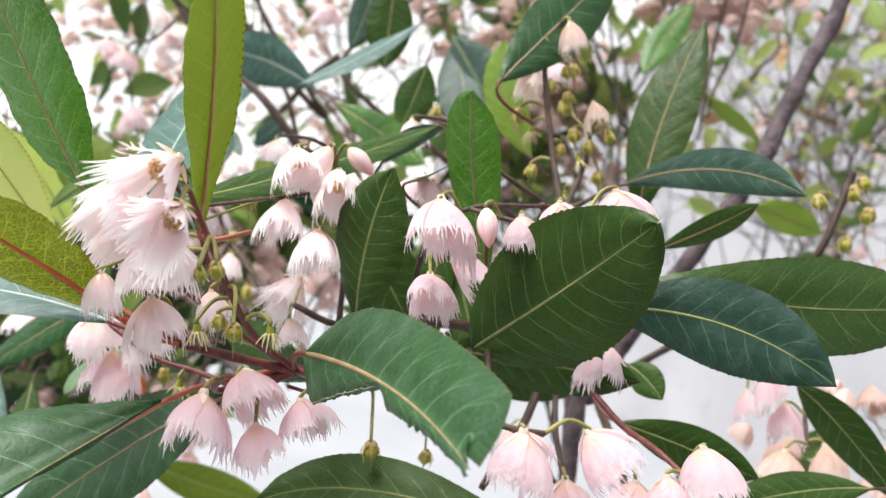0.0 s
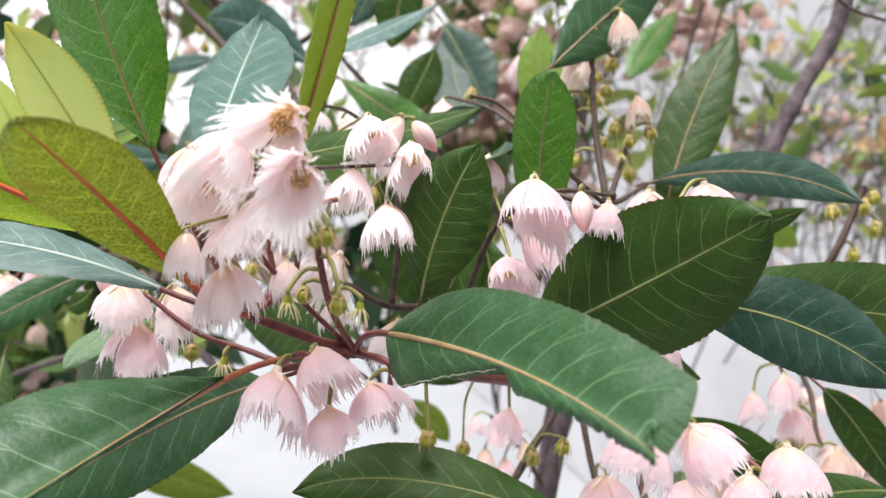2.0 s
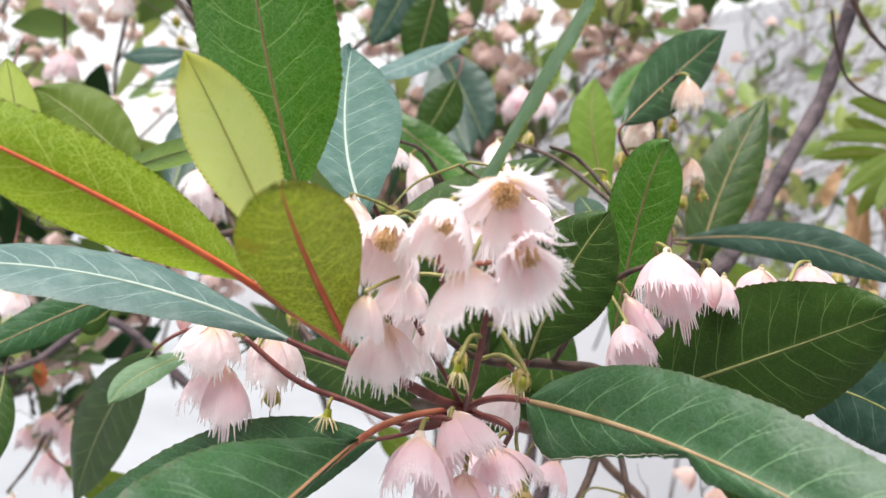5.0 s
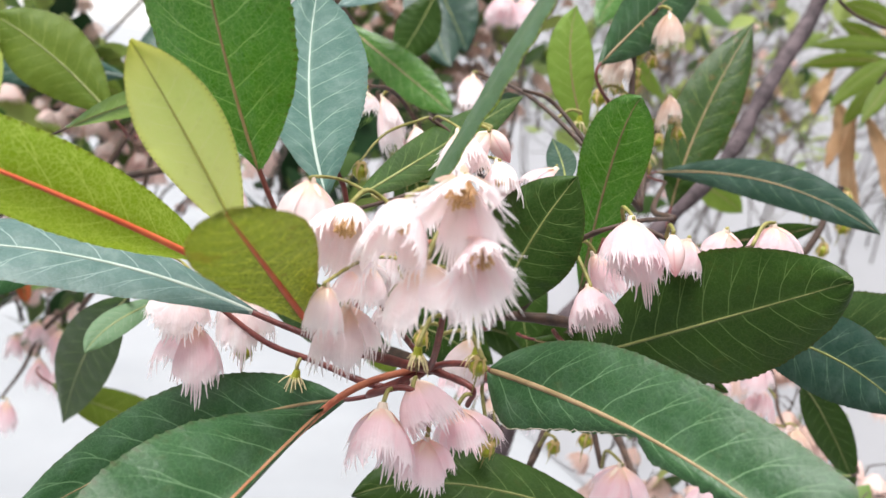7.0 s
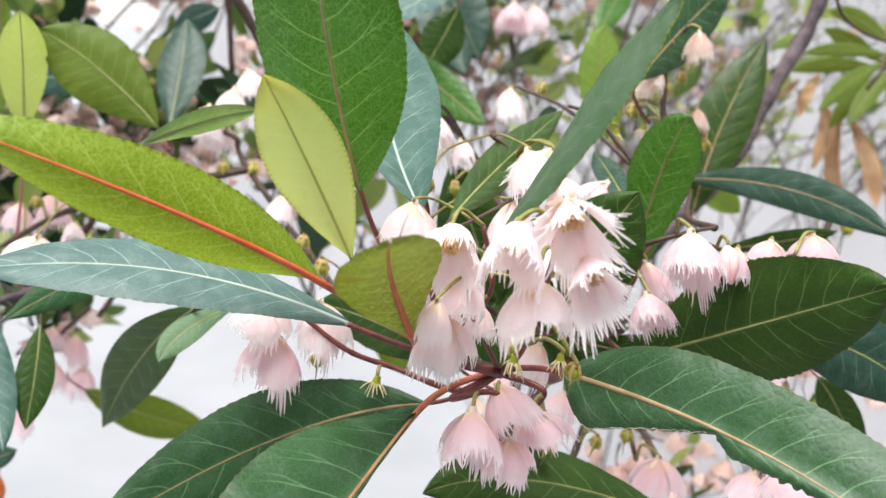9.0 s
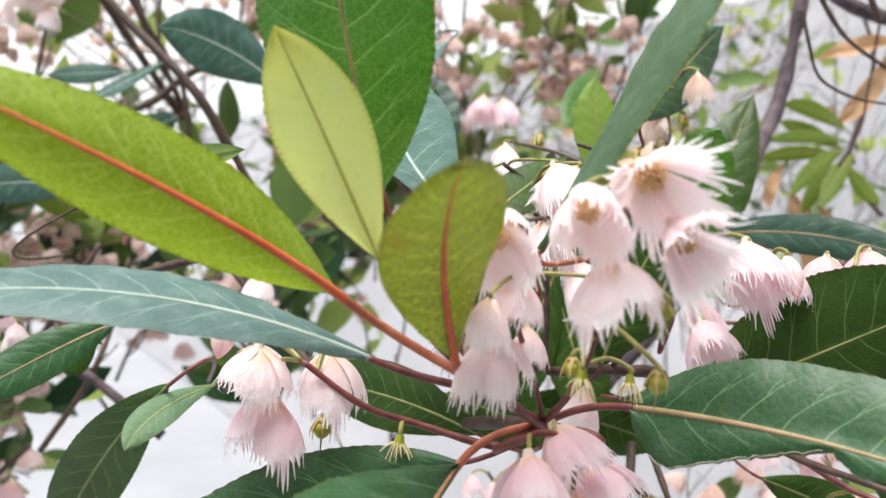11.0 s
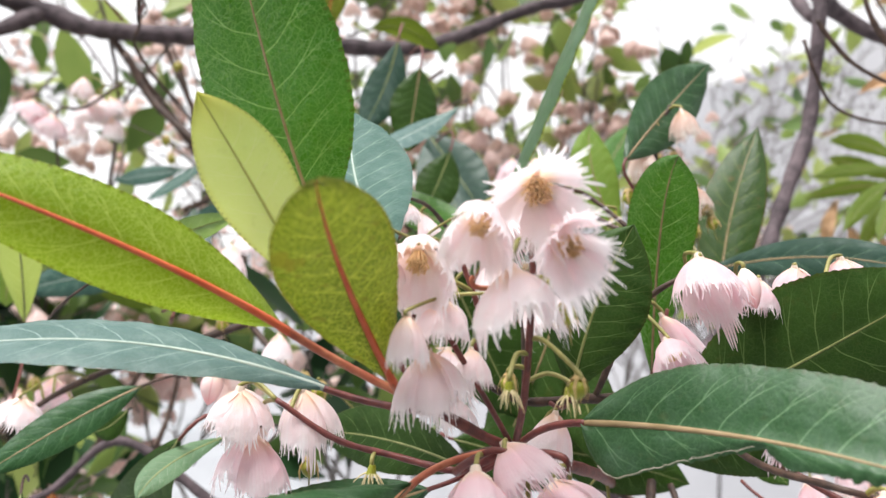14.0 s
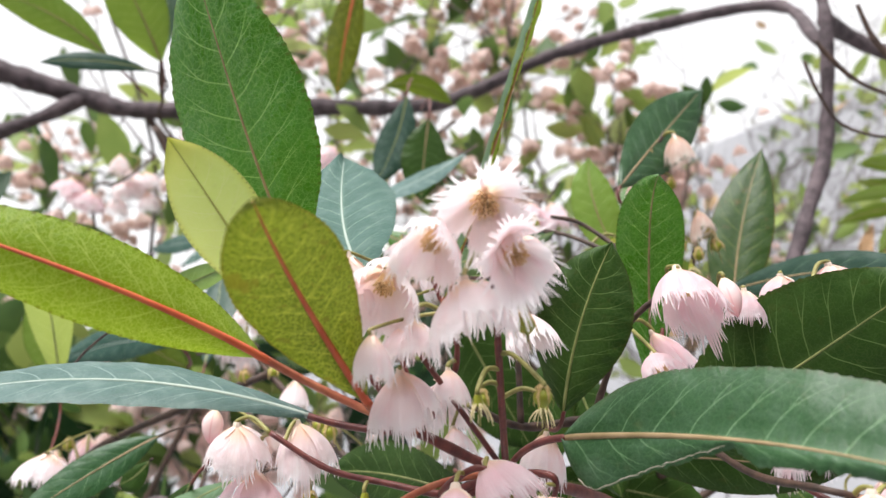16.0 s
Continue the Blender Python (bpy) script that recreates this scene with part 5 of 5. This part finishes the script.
fruit(left_shoot, (-0.1891, 0.4226, 1.3464), 0.0020)

back_shoot = SPRAYS["back_shoot"]
stem(back_shoot, "stem", 0.0020, 0.0010, BROWN_STEM, (0.0588, 0.4980, 1.3710), (-0.0068, 0.4722, 1.4246), (-0.0418, 0.4642, 1.4495), (-0.0546, 0.4662, 1.4749), (-0.0005, 0.4694, 1.5195))
stem(back_shoot, "twig", 0.0012, 0.0007, BROWN_STEM, (-0.1783, 0.5806, 1.5236), (-0.1984, 0.5690, 1.5021), (-0.2120, 0.5585, 1.4945), (-0.2081, 0.5557, 1.4584))
stem(back_shoot, "twig", 0.0010, 0.0006, BROWN_STEM, (0.0758, 0.5074, 1.4954), (0.0672, 0.5065, 1.4833), (0.0568, 0.5065, 1.4822))
leaf(back_shoot, "teal", (0.0131, 0.5328, 1.5013), (0.0135, 0.5075, 1.4644), (0.0232, 0.4826, 1.4319), 0.0178, (-0.1439, -0.8115, 0.5663), (0.0059, 0.4679, 1.5004))
leaf(back_shoot, "dark", (-0.0077, 0.4251, 1.4642), (-0.0135, 0.4239, 1.4482), (-0.0222, 0.4225, 1.4294), 0.0112, (-0.2283, -0.9593, 0.1661), (-0.0036, 0.4663, 1.4782))
leaf(back_shoot, "dark", (-0.0238, 0.4283, 1.5063), (-0.0267, 0.4268, 1.4859), (-0.0295, 0.4250, 1.4621), 0.0126, (-0.0768, -0.9934, 0.0849), (-0.0197, 0.4699, 1.5258))
leaf(back_shoot, "blue", (-0.0102, 0.4064, 1.4820), (-0.0373, 0.3849, 1.4621), (-0.0628, 0.3638, 1.4464), 0.0079, (-0.1003, -0.5615, 0.8214), (-0.0005, 0.4677, 1.4973))
leaf(back_shoot, "dark2", (-0.0542, 0.4118, 1.4438), (-0.0275, 0.3873, 1.4260), (-0.0078, 0.3661, 1.4119), 0.0096, (-0.5780, -0.7723, 0.2637), (-0.0587, 0.4578, 1.4476))
leaf(back_shoot, "dark2", (0.1709, 0.5591, 1.5277), (0.1479, 0.5441, 1.5008), (0.1295, 0.5287, 1.4736), 0.0113, (-0.0509, -0.8530, 0.5193), (0.1799, 0.5694, 1.5420))
leaf(back_shoot, "teal", (0.0069, 0.5271, 1.4976), (0.0205, 0.5079, 1.4701), (0.0332, 0.4890, 1.4425), 0.0185, (-0.5831, -0.7709, 0.2564), (-0.0003, 0.5292, 1.5057))
flower(back_shoot, (-0.0663, 0.5092, 1.5123), (-0.0715, 0.5084, 1.5019), 0.0078, 0.8, "pink")
flower(back_shoot, (0.0551, 0.5026, 1.4790), (0.0548, 0.5020, 1.4651), 0.0095, 0.8, "pink")
flower(back_shoot, (0.0670, 0.4999, 1.4787), (0.0684, 0.4989, 1.4649), 0.0087, 0.8, "pink")
flower(back_shoot, (-0.2139, 0.5583, 1.4926), (-0.2158, 0.5575, 1.4812), 0.0114, 0.9, "pink")
flower(back_shoot, (-0.2254, 0.5590, 1.5002), (-0.2253, 0.5582, 1.4907), 0.0105, 0.9, "pink")
flower(back_shoot, (-0.2081, 0.5554, 1.4546), (-0.2081, 0.5544, 1.4413), 0.0095, 0.9, "pink")
leaf(back_shoot, "olive", (-0.0565, 0.4460, 1.5984), (-0.0649, 0.4492, 1.5595), (-0.0694, 0.4508, 1.5250), 0.0096, (-0.0234, -0.9979, -0.0605), (-0.0525, 0.4526, 1.6160))
leaf(back_shoot, "teal", (-0.0327, 0.4431, 1.5236), (-0.0390, 0.4436, 1.4982), (-0.0496, 0.4446, 1.4749), 0.0112, (-0.3714, -0.9229, 0.1013), (-0.0264, 0.4598, 1.5400))
leaf(back_shoot, "olive3", (-0.0366, 0.5017, 1.5500), (-0.0163, 0.4972, 1.5512), (0.0042, 0.4948, 1.5389), 0.0070, (-0.2729, -0.8291, -0.4879), (-0.0501, 0.5055, 1.5451))

right_back = SPRAYS["right_back"]
stem(right_back, "stem", 0.0022, 0.0012, BROWN_STEM, (0.3977, 0.5014, 1.4472), (0.3702, 0.5121, 1.4831), (0.3779, 0.5060, 1.5618), (0.3469, 0.5171, 1.6319))
stem(right_back, "twig", 0.0014, 0.0008, BROWN_STEM, (0.1482, 0.3487, 1.5270), (0.1548, 0.3468, 1.5170), (0.1662, 0.3430, 1.5047), (0.1895, 0.3348, 1.4919))
stem(right_back, "twig", 0.0009, 0.0006, BROWN_STEM, (0.1429, 0.3513, 1.5174), (0.1479, 0.3501, 1.5019), (0.1630, 0.3557, 1.4892), (0.1788, 0.3501, 1.4818), (0.1993, 0.3424, 1.4799))
stem(right_back, "twig", 0.0016, 0.0010, BROWN_STEM, (0.1789, 0.3377, 1.5149), (0.1716, 0.3398, 1.5275), (0.1666, 0.3409, 1.5430))
stem(right_back, "twig", 0.0010, 0.0007, BROWN_STEM, (0.2710, 0.4337, 1.4641), (0.2803, 0.4289, 1.4891), (0.2814, 0.4272, 1.5136), (0.2822, 0.4245, 1.5623))
leaf(right_back, "olive3", (0.3428, 0.4903, 1.4945), (0.3064, 0.4932, 1.4932), (0.2690, 0.4948, 1.4843), 0.0055, (-0.1027, -0.9384, 0.3298), (0.3659, 0.5031, 1.4937))
leaf(right_back, "olive3", (0.3405, 0.4902, 1.4902), (0.3100, 0.4869, 1.4718), (0.2830, 0.4810, 1.4476), 0.0067, (-0.2161, -0.8531, 0.4749), (0.3659, 0.5031, 1.4937))
leaf(right_back, "olive3", (0.3422, 0.4923, 1.5023), (0.3282, 0.5121, 1.5177), (0.3145, 0.5293, 1.5215), 0.0067, (-0.8135, -0.5786, -0.0591), (0.3659, 0.5031, 1.4937))
leaf(right_back, "olive3", (0.3472, 0.4870, 1.4874), (0.3235, 0.4805, 1.4664), (0.3027, 0.4719, 1.4407), 0.0067, (-0.3610, -0.7298, 0.5806), (0.3659, 0.5031, 1.4937))
leaf(right_back, "olive3", (0.3490, 0.4994, 1.4858), (0.3106, 0.5052, 1.4829), (0.2759, 0.5097, 1.4723), 0.0058, (-0.1608, -0.9792, 0.1234), (0.3741, 0.5103, 1.4836))
leaf(right_back, "olive3", (0.3494, 0.4993, 1.4817), (0.3278, 0.4984, 1.4622), (0.3110, 0.4957, 1.4377), 0.0065, (-0.4227, -0.7947, 0.4357), (0.3741, 0.5103, 1.4836))
leaf(right_back, "olive3", (0.3485, 0.4994, 1.4899), (0.3324, 0.5169, 1.5018), (0.3179, 0.5338, 1.5099), 0.0063, (-0.7780, -0.6130, -0.1375), (0.3741, 0.5103, 1.4836))
leaf(right_back, "olive3", (0.3534, 0.4977, 1.4800), (0.3560, 0.4862, 1.4632), (0.3615, 0.4733, 1.4512), 0.0061, (-0.8816, -0.4522, 0.1351), (0.3741, 0.5103, 1.4836))
leaf(right_back, "dry", (0.3179, 0.5134, 1.4569), (0.3218, 0.5066, 1.4331), (0.3142, 0.5038, 1.4074), 0.0074, (-0.9620, -0.2452, 0.1203), (0.3404, 0.5299, 1.4716))
leaf(right_back, "dry", (0.3344, 0.5049, 1.4475), (0.3506, 0.4919, 1.4178), (0.3572, 0.4823, 1.3863), 0.0082, (-0.3223, -0.9207, 0.2202), (0.3454, 0.5253, 1.4599))
leaf(right_back, "dry", (0.3298, 0.5083, 1.4549), (0.3376, 0.5061, 1.4097), (0.3530, 0.5018, 1.3686), 0.0075, (-0.9620, -0.1088, -0.2505), (0.3454, 0.5253, 1.4599))
leaf(right_back, "dry", (0.3709, 0.4870, 1.5697), (0.3484, 0.4969, 1.5652), (0.3229, 0.5084, 1.5520), 0.0074, (-0.4876, -0.7952, 0.3606), (0.3953, 0.4977, 1.5853))
leaf(right_back, "dry", (0.3680, 0.4885, 1.5610), (0.3592, 0.4932, 1.5350), (0.3390, 0.5029, 1.5077), 0.0089, (-0.2149, -0.9660, -0.1437), (0.3953, 0.4977, 1.5853))
leaf(right_back, "dry", (0.3252, 0.5317, 1.4783), (0.3191, 0.5350, 1.4603), (0.3189, 0.5357, 1.4430), 0.0052, (-0.6850, -0.7274, 0.0407), (0.3457, 0.5442, 1.4907))

left_low = SPRAYS["left_low"]
stem(left_low, "stem", 0.0016, 0.0008, BROWN_STEM, (-0.1693, 0.5484, 1.2575), (-0.1871, 0.5504, 1.2357), (-0.1951, 0.5486, 1.2139), (-0.2065, 0.5484, 1.1933))
flower(left_low, (-0.2015, 0.5551, 1.2315), (-0.2021, 0.5526, 1.2195), 0.0052, 0.8, "pink")
flower(left_low, (-0.1893, 0.5527, 1.2421), (-0.1883, 0.5497, 1.2304), 0.0066, 0.8, "pink")
flower(left_low, (-0.1759, 0.5469, 1.2393), (-0.1737, 0.5427, 1.2244), 0.0066, 0.8, "pink")
flower(left_low, (-0.1865, 0.5468, 1.2205), (-0.1846, 0.5427, 1.2056), 0.0078, 0.8, "pink")
flower(left_low, (-0.1702, 0.5407, 1.2217), (-0.1696, 0.5363, 1.2031), 0.0083, 0.8, "pink")
flower(left_low, (-0.2025, 0.5466, 1.1923), (-0.2018, 0.5430, 1.1771), 0.0069, 0.8, "pink")
leaf(left_low, "dark", (-0.1778, 0.3488, 1.3164), (-0.1774, 0.3390, 1.3015), (-0.1786, 0.3288, 1.2838), 0.0069, (-0.0107, -0.8522, 0.5232), (-0.1796, 0.3712, 1.3166))
leaf(left_low, "olive3", (-0.2149, 0.4339, 1.1935), (-0.1951, 0.4269, 1.1910), (-0.1740, 0.4202, 1.1909), 0.0071, (-0.2592, -0.8595, 0.4405), (-0.2315, 0.4586, 1.1856))
leaf(left_low, "teal", (-0.2119, 0.4203, 1.2253), (-0.2012, 0.4172, 1.2261), (-0.1904, 0.4153, 1.2313), 0.0063, (-0.2853, -0.9283, 0.2385), (-0.2272, 0.4421, 1.2084))
leaf(left_low, "slate", (-0.1934, 0.3521, 1.3176), (-0.1896, 0.3352, 1.2982), (-0.1839, 0.3181, 1.2806), 0.0070, (0.0646, -0.7273, 0.6833), (-0.1906, 0.3724, 1.3155))
flower(left_low, (-0.1971, 0.4361, 1.3427), (-0.1973, 0.4374, 1.3302), 0.0069, 0.8, "pink")
flower(left_low, (-0.1829, 0.4316, 1.3491), (-0.1824, 0.4327, 1.3367), 0.0081, 0.8, "pink")
leaf(back_shoot, "olive3", (-0.0020, 0.5050, 1.2630), (0.0120, 0.5030, 1.2530), (0.0257, 0.5010, 1.2390), 0.0090, (-0.35, -0.80, 0.45), (-0.0120, 0.5080, 1.2760))
# -- end of placed --


# ---------------------------------------------------------------- foliage behind
def far_shrub(name, label, seed, boxes, material_mix, stems, leaves, clusters, leaf_size, girth, group="background shrubs", petal=None, foot=None):
    """Loose growth that fills boxes behind the shoots: twigs that fork, leaves along them, bell clusters at their ends."""
    r = random.Random(seed)
    root = boxes[0]
    foot = foot or ((root[0] + root[1]) / 2, (root[2] + root[3]) / 2)
    thing = empty(name, (*foot, 0), label, "shrub", group)
    bm, spots = bmesh.new(), []
    lines = []
    for i in range(stems):
        b = r.choice(boxes)
        start = Vector((r.uniform(b[0], b[1]), r.uniform(b[2], b[3]), b[4] - r.uniform(0.0, 0.06)))
        way = Vector((r.uniform(-0.5, 0.5), r.uniform(-0.4, 0.4), 1)).normalized()
        todo = [(start, way, (b[5] - b[4]) * r.uniform(0.5, 0.9), girth, 0)]
        if i == 0:
            start.x = b[0]
            lines.append(([Vector((*foot, 0)), Vector((*foot, 0.6 * start.z)), Vector((*foot, start.z - 0.06)).lerp(start, 0.15), start], girth * 2, girth * 1.1))
        while todo:
            p, d, size, rad, depth = todo.pop()
            pts = [p]
            for s in range(6):
                d = (d + Vector((r.gauss(0, 0.22), r.gauss(0, 0.22), r.gauss(0.03, 0.16)))).normalized()
                pts.append(pts[-1] + d * size / 6)
                if depth and r.random() < 0.75:
                    spots.append((pts[-1], d, depth))
                if depth < 3 and r.random() < (0.62, 0.5, 0.3)[depth]:
                    e = (d + Vector((r.uniform(-1, 1), r.uniform(-1, 1), r.uniform(-0.5, 0.7)))).normalized()
                    todo.append((pts[-1], e, size * r.uniform(0.4, 0.7), rad * 0.6, depth + 1))
            lines.append((pts, rad, rad * 0.5))
    for pts, a, b in lines:
        tube(bm, spline(pts, 2) if len(pts) > 2 else pts, a, b, 5)
    tagged(part("twigwork", bm, TWIG, thing), kind="stuff")
    for key, (material, share, label2) in enumerate(material_mix):
        verts, faces = [], []
        for _ in range(int(leaves * share)):
            p, d, depth = r.choice(spots)
            a = (d + Vector((r.uniform(-1, 1), r.uniform(-1, 1), r.uniform(-0.6, 0.9)))).normalized()
            size = leaf_size * r.uniform(0.5, 1.15)
            s = a.orthogonal()
            s.rotate(Matrix.Rotation(r.uniform(0, 6.28), 3, a))
            up, o = s.cross(a), len(verts)
            droop = r.uniform(-0.25, 0.1)
            for q in range(7):
                v = q / 6
                w = size * 0.165 * math.sin(math.pi * min(1, v ** 1.12 * 0.97 + 0.015)) ** 0.95
                c = p + a * size * (v + 0.1) + Vector((0, 0, droop * size * v * v))
                verts += [c - s * w + up * w * 0.25, c, c + s * w + up * w * 0.25]
            for q in range(6):
                for h in (0, 1):
                    k = o + 3 * q + h
                    faces.append((k, k + 1, k + 4, k + 3))
        if faces:
            tagged(under("foliage", from_lists("foliage", verts, faces), material, thing, label2), kind="stuff")
    verts, faces = [], []
    ends = [s for s in spots if s[2] >= 1]
    for _ in range(clusters):
        p, d, depth = r.choice(ends)
        for _ in range(r.randint(3, 8)):
            c = p + Vector((r.gauss(0, 0.016), r.gauss(0, 0.016), r.gauss(-0.008, 0.016)))
            size, tilt = r.uniform(0.006, 0.011), Matrix.Rotation(r.uniform(-0.6, 0.6), 3, "X") @ Matrix.Rotation(r.uniform(-0.6, 0.6), 3, "Y")
            for i in range(5):
                o = len(verts)
                for s, rad in ((0, 0.15), (0.35, 0.6), (0.7, 0.8)):
                    for q in (-0.62, 0, 0.62):
                        ang = 2 * math.pi * i / 5 + q
                        verts.append(c + tilt @ Vector((rad * math.cos(ang), rad * math.sin(ang), -s * 1.25)) * size)
                faces += [(o + 3 * a + b, o + 3 * a + b + 1, o + 3 * a + b + 4, o + 3 * a + b + 3) for a in (0, 1) for b in (0, 1)]
                for q in (-0.5, -0.25, 0.0, 0.25, 0.5):
                    ang, z = 2 * math.pi * i / 5 + q, len(verts)
                    for w, s, rad in ((-0.1, 0.7, 0.8), (0.1, 0.7, 0.8), (0.0, r.uniform(0.95, 1.15), r.uniform(0.8, 1.05))):
                        verts.append(c + tilt @ Vector((rad * math.cos(ang + w), rad * math.sin(ang + w), -s * 1.25)) * size)
                    faces.append((z, z + 1, z + 2))
    if faces:
        tagged(under("blossom", from_lists("blossom", verts, faces), petal or FAR_PETAL, thing, "clusters of pale pink fringed bells"), kind="stuff")
    return thing


far_shrub("shrub", "sunlit flowering shrub crown against the white sky", 21,
          [(-0.20, 0.20, 0.65, 1.20, 1.42, 1.95), (-0.05, 0.22, 0.75, 1.10, 1.62, 1.95)],
          [(FAR_LEAF, 0.48, "green leaves"), (FAR_LIME, 0.52, "yellow-green leaves")], 19, 350, 110, 0.054, 0.0018, petal=FAR_WITHERED, foot=(-1.30, 0.72))
far_shrub("shrub", "small spent flower clusters among yellow-green leaves", 31,
          [(0.05, 0.20, 0.60, 0.85, 1.40, 1.60), (0.06, 0.27, 0.60, 0.80, 1.53, 1.68)],
          [(FAR_LEAF, 0.5, "green leaves"), (FAR_LIME, 0.5, "yellow-green leaves")], 18, 330, 90, 0.042, 0.0013, petal=FAR_WITHERED, foot=(-1.36, 0.80))
far_shrub("shrub", "spent brownish-pink flower clusters on thin twigs", 35,
          [(0.16, 0.28, 0.32, 0.42, 1.21, 1.32)],
          [(FAR_LEAF, 0.6, "green leaves"), (FAR_LIME, 0.4, "yellow-green leaves")], 7, 30, 14, 0.03, 0.0013, petal=FAR_WITHERED)
far_shrub("shrub", "thin sunlit shrub crown with yellow-green leaves", 27,
          [(-0.90, -0.25, 0.75, 1.35, 1.42, 1.9)],
          [(FAR_LEAF, 0.40, "green leaves"), (FAR_LIME, 0.60, "yellow-green leaves")], 6, 90, 34, 0.054, 0.0016, petal=FAR_WITHERED, foot=(-1.32, 0.86))
# The dark leaves here carry the inner shade in their colour.
far_shrub("shrub", "inner growth with pink bells, its shade put into dark leaves", 24,
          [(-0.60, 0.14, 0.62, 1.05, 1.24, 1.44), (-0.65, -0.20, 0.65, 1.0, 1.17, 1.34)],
          [(FAR_LEAF, 0.38, "green leaves"), (FAR_LIME, 0.17, "yellow-green leaves"), (FAR_SHADE, 0.45, "leaves coloured dark for inner shade")], 26, 1000, 85, 0.060, 0.0022, foot=(-1.26, 0.66))
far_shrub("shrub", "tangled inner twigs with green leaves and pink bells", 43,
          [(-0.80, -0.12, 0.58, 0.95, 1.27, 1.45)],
          [(FAR_LEAF, 0.45, "green leaves"), (FAR_LIME, 0.32, "yellow-green leaves"), (FAR_SHADE, 0.23, "leaves coloured dark for inner shade")], 28, 720, 110, 0.052, 0.0014, foot=(-1.34, 0.62))
far_shrub("shrub", "low leafy shrub with pink bells and yellow-green leaves", 22,
          [(-1.00, -0.35, 0.60, 0.95, 1.21, 1.37)],
          [(FAR_LEAF, 0.45, "green leaves"), (FAR_LIME, 0.40, "yellow-green leaves"), (FAR_SHADE, 0.15, "leaves coloured dark for inner shade")], 36, 1000, 60, 0.054, 0.0020, foot=(-1.40, 0.70))
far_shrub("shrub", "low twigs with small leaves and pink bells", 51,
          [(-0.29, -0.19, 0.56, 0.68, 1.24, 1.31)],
          [(FAR_LEAF, 0.45, "green leaves"), (FAR_LIME, 0.25, "yellow-green leaves"), (FAR_SHADE, 0.30, "leaves coloured dark for inner shade")], 9, 170, 8, 0.038, 0.0013, foot=(-1.28, 0.58))
far_shrub("shrub", "nearly bare twiggy shrub in front of the wall", 23,
          [(0.36, 1.05, 0.75, 1.7, 1.25, 1.90), (0.45, 0.95, 0.75, 1.2, 1.3, 1.75)],
          [(FAR_LIME, 0.60, "small yellow-green leaves"), (FAR_LEAF, 0.25, "green leaves"), (DRY, 0.15, "dried leaves")], 48, 520, 6, 0.044, 0.0017)
